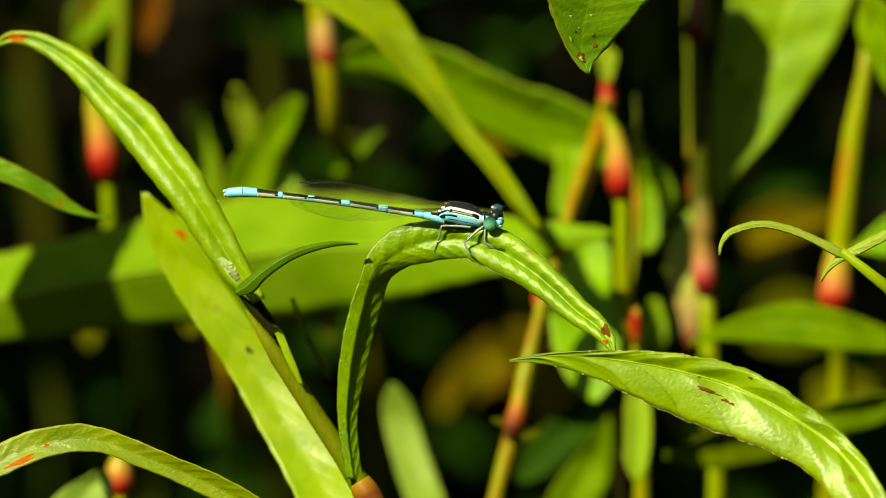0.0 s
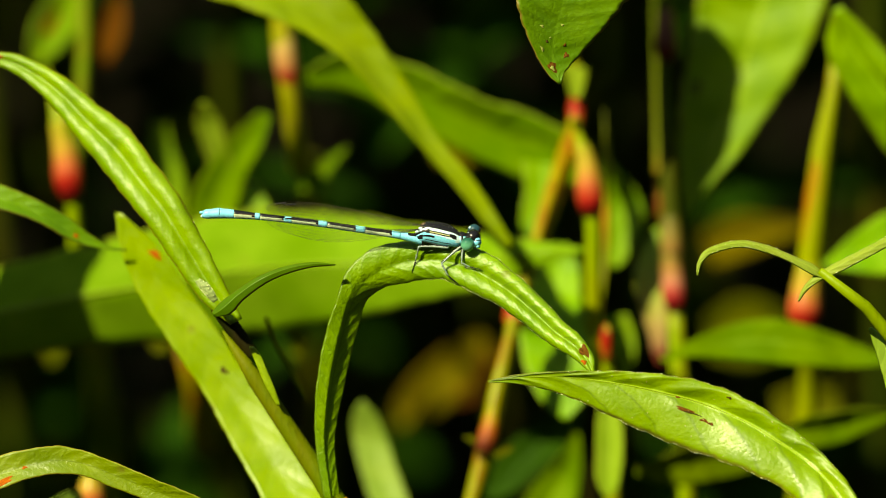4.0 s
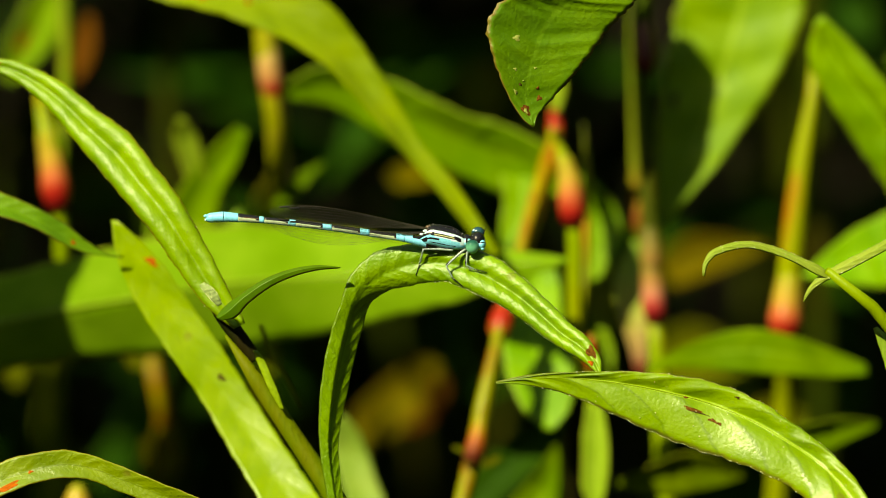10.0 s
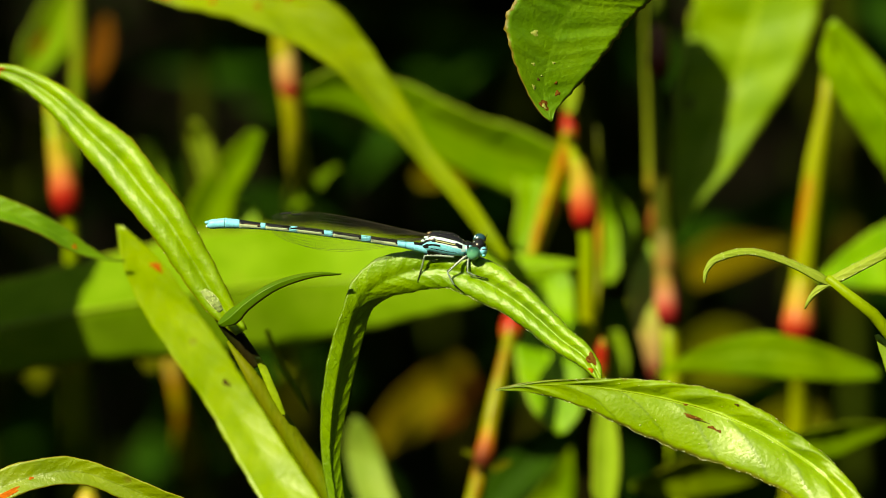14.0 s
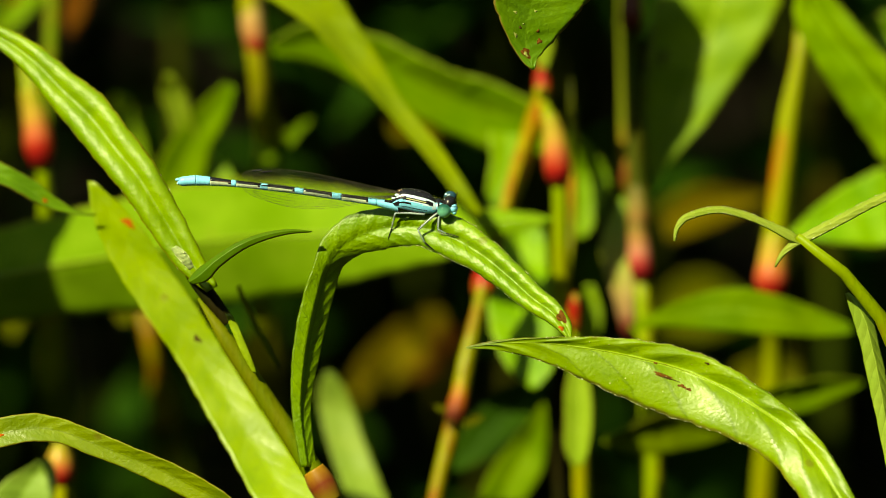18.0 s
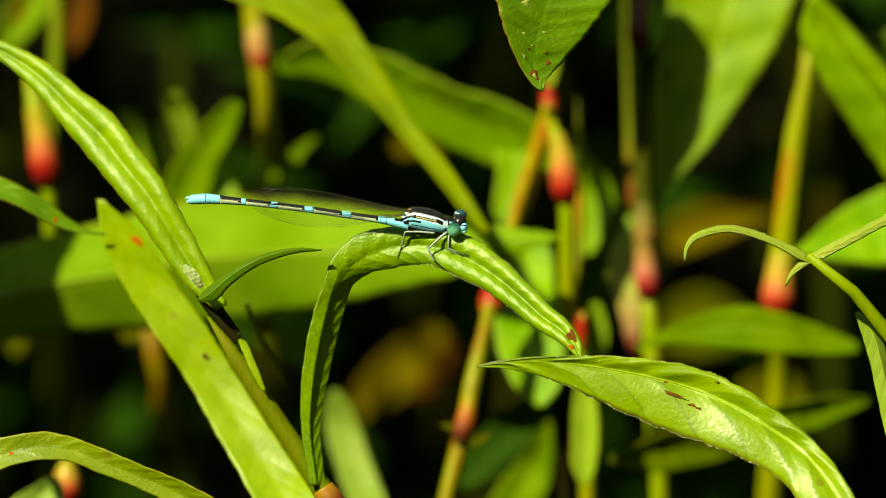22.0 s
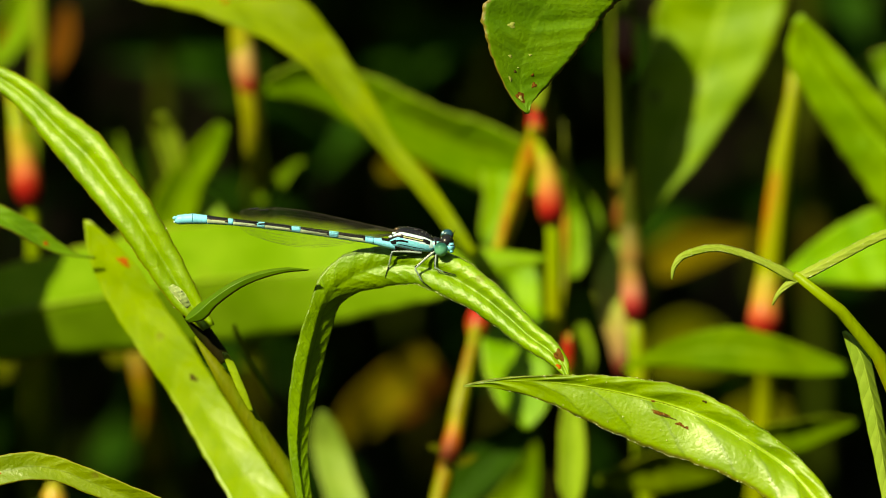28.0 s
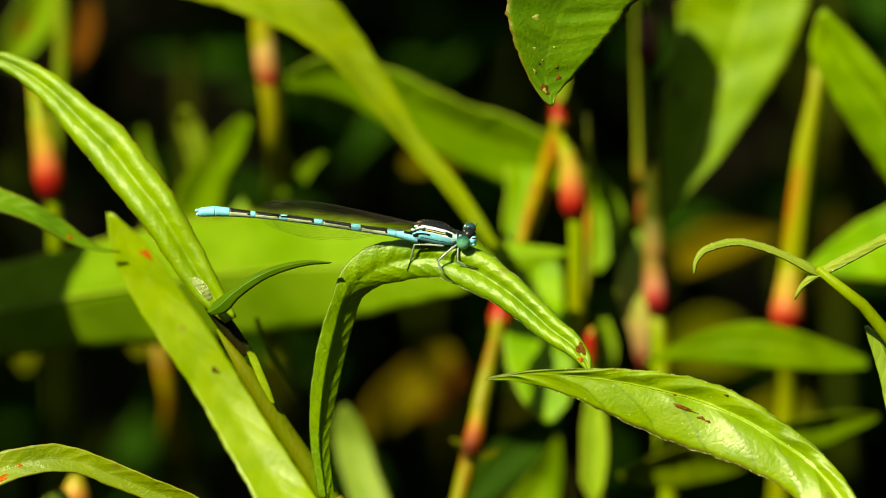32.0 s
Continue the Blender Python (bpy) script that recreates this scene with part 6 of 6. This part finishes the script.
def motions():
    # the drooping leaf sways in the breeze; keys also fit it to the camera's view
    walk(drooper, [
        (0, pose(0.00126, 0.00038, 0.00141)),
        (0.5, pose(0.00144, 0.00052, 0.00195)),
        (1, pose(0.00147, 0.00057, 0.00212)),
        (1.5, pose(0.00129, 0.00063, 0.00236)),
        (2, pose(0.00130, 0.00057, 0.00213)),
        (2.5, pose(0.00054, 0.00073, 0.00274)),
        (3, pose(0.00046, 0.00072, 0.00268)),
        (3.5, pose(0.00062, 0.00077, 0.00289)),
        (5.5, pose(0.00023, 0.00030, 0.00109)),
        (6, pose(0.00048, 0.00034, 0.00126)),
        (6.5, pose(0.00032, 0.00034, 0.00124)),
        (7, pose(0.00016, 0.00030, 0.00115)),
        (7.5, pose(-0.00027, 0.00024, 0.00089)),
        (8, pose(-0.00018, 0.00040, 0.00151)),
        (8.5, pose(0.00013, 0.00037, 0.00139)),
        (9, pose(-0.00043, 0.00027, 0.00103)),
        (9.5, pose(-0.00030, 0.00015, 0.00057)),
        (10, pose(-0.00316, -0.00055, -0.00207)),
        (10.5, pose(-0.00207, -0.00032, -0.00117)),
        (11, pose(-0.00137, -0.00042, -0.00156)),
        (11.5, pose(-0.00123, -0.00028, -0.00107)),
        (12, pose(-0.00335, -0.00050, -0.00190)),
        (12.5, pose(-0.00298, -0.00060, -0.00222)),
        (13, pose(-0.00264, -0.00045, -0.00169)),
        (13.5, pose(-0.00187, -0.00022, -0.00085)),
        (14, pose(-0.00111, -0.00020, -0.00074)),
        (14.5, pose(-0.00069, -0.00009, -0.00034)),
        (16.5, pose(-0.00005, -0.00005, -0.00017)),
        (17, pose(0.00001, -0.00001, -0.00003)),
        (17.5, pose(-0.00046, 0.00007, 0.00025)),
        (18, pose(0.00020, 0.00010, 0.00037)),
        (18.5, pose(0.00013, 0.00006, 0.00024)),
        (19, pose(-0.00015, 0.00004, 0.00014)),
        (19.5, pose(-0.00008, -0.00000, -0.00001)),
        (20, pose(-0.00027, -0.00000, 0.00000)),
        (20.5, pose(0.00001, 0.00006, 0.00024)),
        (21, pose(0.00002, 0.00003, 0.00011)),
        (21.5, pose(0.00003, 0.00004, 0.00013)),
        (22, pose(-0.00000, 0.00001, 0.00006)),
        (22.5, pose(0.00009, 0.00002, 0.00008)),
        (23, pose(0.00025, 0.00003, 0.00008)),
        (23.5, pose(0.00022, -0.00001, -0.00003)),
        (24, pose(0.00027, 0.00004, 0.00014)),
        (24.5, pose(0.00018, 0.00000, 0.00002)),
        (25, pose(0.00016, 0.00002, 0.00007)),
        (25.5, pose(0.00020, -0.00001, -0.00003)),
        (27.5, pose(-0.00014, -0.00008, -0.00028)),
        (28, pose(-0.00009, -0.00008, -0.00028)),
        (28.5, pose(-0.00012, -0.00000, -0.00001)),
        (29, pose(-0.00003, -0.00005, -0.00020)),
        (29.5, pose(-0.00012, -0.00001, -0.00002)),
        (30, pose(0.00005, -0.00002, -0.00005)),
        (30.5, pose(0.00007, -0.00003, -0.00010)),
        (31, pose(0.00015, -0.00006, -0.00021)),
        (31.5, pose(0.00005, -0.00005, -0.00017)),
        (32, pose(0.00010, -0.00003, -0.00015)),
    ])
    # two stalks and a side leaf rock too, offset to fit the camera's view
    walk(plant_e, [
        (0, pose(-0.02162, 0.29377, 0, 0.109, 0.119)),
        (0.5, pose(-0.02162, 0.29377, 0, 0.124, 0.104)),
        (1, pose(-0.02162, 0.29377, 0, 0.128, 0.074)),
        (1.5, pose(-0.02162, 0.29377, 0, 0.137, 0.055)),
        (2, pose(-0.02162, 0.29377, 0, 0.131, 0.053)),
        (2.5, pose(-0.02162, 0.29377, 0, 0.125, 0.058)),
        (3, pose(-0.02162, 0.29377, 0, 0.139, 0.052)),
        (3.5, pose(-0.02162, 0.29377, 0, 0.152, 0.019)),
        (5.5, pose(-0.02162, 0.29377, 0, 0.199, 0.072)),
        (6, pose(-0.02162, 0.29377, 0, 0.205, 0.078)),
        (6.5, pose(-0.02162, 0.29377, 0, 0.208, 0.081)),
        (7, pose(-0.02162, 0.29377, 0, 0.216, 0.085)),
        (7.5, pose(-0.02162, 0.29377, 0, 0.226, 0.082)),
        (8, pose(-0.02162, 0.29377, 0, 0.220, 0.076)),
        (8.5, pose(-0.02162, 0.29377, 0, 0.205, 0.096)),
        (9, pose(-0.02162, 0.29377, 0, 0.187, 0.121)),
        (9.5, pose(-0.02162, 0.29377, 0, 0.139, 0.131)),
        (10, pose(-0.02162, 0.29377, 0, 0.107, 0.150)),
        (10.5, pose(-0.02162, 0.29377, 0, 0.151, 0.126)),
        (11, pose(-0.02162, 0.29377, 0, 0.200, 0.062)),
        (11.5, pose(-0.02162, 0.29377, 0, 0.199, 0.078)),
        (12, pose(-0.02162, 0.29377, 0, 0.126, 0.208)),
        (12.5, pose(-0.02162, 0.29377, 0, 0.033, 0.320)),
        (13, pose(-0.02162, 0.29377, 0, 0.019, 0.299)),
        (13.5, pose(-0.02162, 0.29377, 0, 0.039, 0.240)),
        (14, pose(-0.02162, 0.29377, 0, 0.077, 0.203)),
        (14.5, pose(-0.02162, 0.29377, 0, 0.175, 0.111)),
        (16.5, pose(-0.02162, 0.29377, 0, 0.060, 0.067)),
        (17, pose(-0.02162, 0.29377, 0, 0.066, 0.066)),
        (17.5, pose(-0.02162, 0.29377, 0, 0.071, 0.067)),
        (18, pose(-0.02162, 0.29377, 0, 0.095, 0.067)),
        (18.5, pose(-0.02162, 0.29377, 0, 0.110, 0.074)),
        (19, pose(-0.02162, 0.29377, 0, 0.081, 0.071)),
        (19.5, pose(-0.02162, 0.29377, 0, 0.065, 0.064)),
        (20, pose(-0.02162, 0.29377, 0, 0.078, 0.060)),
        (20.5, pose(-0.02162, 0.29377, 0, 0.086, 0.056)),
        (21, pose(-0.02162, 0.29377, 0, 0.083, 0.056)),
        (21.5, pose(-0.02162, 0.29377, 0, 0.076, 0.051)),
        (22, pose(-0.02162, 0.29377, 0, 0.082, 0.040)),
        (22.5, pose(-0.02162, 0.29377, 0, 0.088, 0.036)),
        (23, pose(-0.02162, 0.29377, 0, 0.085, 0.044)),
        (23.5, pose(-0.02162, 0.29377, 0, 0.086, 0.052)),
        (24, pose(-0.02162, 0.29377, 0, 0.087, 0.052)),
        (24.5, pose(-0.02162, 0.29377, 0, 0.089, 0.052)),
        (25, pose(-0.02162, 0.29377, 0, 0.093, 0.051)),
        (25.5, pose(-0.02162, 0.29377, 0, 0.097, 0.044)),
        (27.5, pose(-0.02162, 0.29377, 0, 0.130, 0.047)),
        (28, pose(-0.02162, 0.29377, 0, 0.118, 0.062)),
        (28.5, pose(-0.02162, 0.29377, 0, 0.097, 0.058)),
        (29, pose(-0.02162, 0.29377, 0, 0.085, 0.036)),
        (29.5, pose(-0.02162, 0.29377, 0, 0.101, 0.021)),
        (30, pose(-0.02162, 0.29377, 0, 0.109, 0.023)),
        (30.5, pose(-0.02162, 0.29377, 0, 0.102, 0.028)),
        (31, pose(-0.02162, 0.29377, 0, 0.105, 0.032)),
        (31.5, pose(-0.02162, 0.29377, 0, 0.112, 0.029)),
        (32, pose(-0.02162, 0.29377, 0, 0.119, 0.014)),
    ])
    walk(plant_f, [
        (0, pose(-0.05459, 0.2876, 0, 0.139, 0.023)),
        (0.5, pose(-0.05459, 0.2876, 0, 0.143, -0.001)),
        (1, pose(-0.05459, 0.2876, 0, 0.169, -0.016)),
        (1.5, pose(-0.05459, 0.2876, 0, 0.193, -0.021)),
        (2, pose(-0.05459, 0.2876, 0, 0.178, -0.023)),
        (2.5, pose(-0.05459, 0.2876, 0, 0.156, -0.028)),
        (3, pose(-0.05459, 0.2876, 0, 0.155, -0.030)),
        (3.5, pose(-0.05459, 0.2876, 0, 0.158, -0.030)),
        (5.5, pose(-0.05459, 0.2876, 0, 0.211, 0.015)),
        (6, pose(-0.05459, 0.2876, 0, 0.202, 0.054)),
        (6.5, pose(-0.05459, 0.2876, 0, 0.190, 0.064)),
        (7, pose(-0.05459, 0.2876, 0, 0.185, 0.061)),
        (7.5, pose(-0.05459, 0.2876, 0, 0.181, 0.054)),
        (8, pose(-0.05459, 0.2876, 0, 0.207, 0.053)),
        (8.5, pose(-0.05459, 0.2876, 0, 0.224, 0.045)),
        (9, pose(-0.05459, 0.2876, 0, 0.201, 0.050)),
        (9.5, pose(-0.05459, 0.2876, 0, 0.127, 0.093)),
        (10, pose(-0.05459, 0.2876, 0, 0.060, 0.120)),
        (10.5, pose(-0.05459, 0.2876, 0, 0.068, 0.091)),
        (11, pose(-0.05459, 0.2876, 0, 0.116, 0.054)),
        (11.5, pose(-0.05459, 0.2876, 0, 0.128, 0.058)),
        (12, pose(-0.05459, 0.2876, 0, 0.034, 0.104)),
        (12.5, pose(-0.05459, 0.2876, 0, -0.056, 0.142)),
        (13, pose(-0.05459, 0.2876, 0, -0.022, 0.119)),
        (13.5, pose(-0.05459, 0.2876, 0, 0.063, 0.068)),
        (14, pose(-0.05459, 0.2876, 0, 0.127, 0.037)),
        (14.5, pose(-0.05459, 0.2876, 0, 0.168, 0.031)),
        (16.5, pose(-0.05459, 0.2876, 0, 0.043, 0.032)),
        (17, pose(-0.05459, 0.2876, 0, 0.044, 0.033)),
        (17.5, pose(-0.05459, 0.2876, 0, 0.052, 0.047)),
        (18, pose(-0.05459, 0.2876, 0, 0.069, 0.048)),
        (18.5, pose(-0.05459, 0.2876, 0, 0.070, 0.044)),
        (19, pose(-0.05459, 0.2876, 0, 0.058, 0.048)),
        (19.5, pose(-0.05459, 0.2876, 0, 0.060, 0.047)),
        (20, pose(-0.05459, 0.2876, 0, 0.075, 0.038)),
        (20.5, pose(-0.05459, 0.2876, 0, 0.081, 0.030)),
        (21, pose(-0.05459, 0.2876, 0, 0.074, 0.034)),
        (21.5, pose(-0.05459, 0.2876, 0, 0.077, 0.037)),
        (22, pose(-0.05459, 0.2876, 0, 0.095, 0.027)),
        (22.5, pose(-0.05459, 0.2876, 0, 0.103, 0.025)),
        (23, pose(-0.05459, 0.2876, 0, 0.092, 0.033)),
        (23.5, pose(-0.05459, 0.2876, 0, 0.085, 0.032)),
        (24, pose(-0.05459, 0.2876, 0, 0.087, 0.027)),
        (24.5, pose(-0.05459, 0.2876, 0, 0.087, 0.024)),
        (25, pose(-0.05459, 0.2876, 0, 0.089, 0.026)),
        (25.5, pose(-0.05459, 0.2876, 0, 0.096, 0.043)),
        (27.5, pose(-0.05459, 0.2876, 0, 0.054, -0.044)),
        (28, pose(-0.05459, 0.2876, 0, 0.041, -0.037)),
        (28.5, pose(-0.05459, 0.2876, 0, 0.023, -0.045)),
        (29, pose(-0.05459, 0.2876, 0, 0.012, -0.054)),
        (29.5, pose(-0.05459, 0.2876, 0, 0.029, -0.052)),
        (30, pose(-0.05459, 0.2876, 0, 0.040, -0.044)),
        (30.5, pose(-0.05459, 0.2876, 0, 0.041, -0.043)),
        (31, pose(-0.05459, 0.2876, 0, 0.052, -0.044)),
        (31.5, pose(-0.05459, 0.2876, 0, 0.054, -0.044)),
        (32, pose(-0.05459, 0.2876, 0, 0.049, -0.060)),
    ])
    walk(leaf_left, [
        (0, pose(-0.00390, 0, 0.00030)),
        (0.5, pose(-0.00240, 0, 0.00000)),
        (1, pose(-0.00030, 0, -0.00060)),
        (2, pose(0.00060, 0, -0.00090)),
        (3.5, pose(0.00110, 0, -0.00110)),
        (5.5, pose(0.00130, 0, -0.00120)),
        (7, pose(0.00140, 0, -0.00120)),
        (10, pose(0.00120, 0, -0.00110)),
        (11, pose(0.00130, 0, -0.00100)),
        (12, pose(0.00180, 0, -0.00100)),
        (13, pose(0.00090, 0, -0.00100)),
        (14.5, pose(0.00080, 0, -0.00090)),
        (18, pose(0.00070, 0, -0.00070)),
        (24, pose(0.00100, 0, -0.00100)),
        (28, pose(0.00130, 0, -0.00120)),
        (32, pose(0.00150, 0, -0.00140)),
    ])


motions()
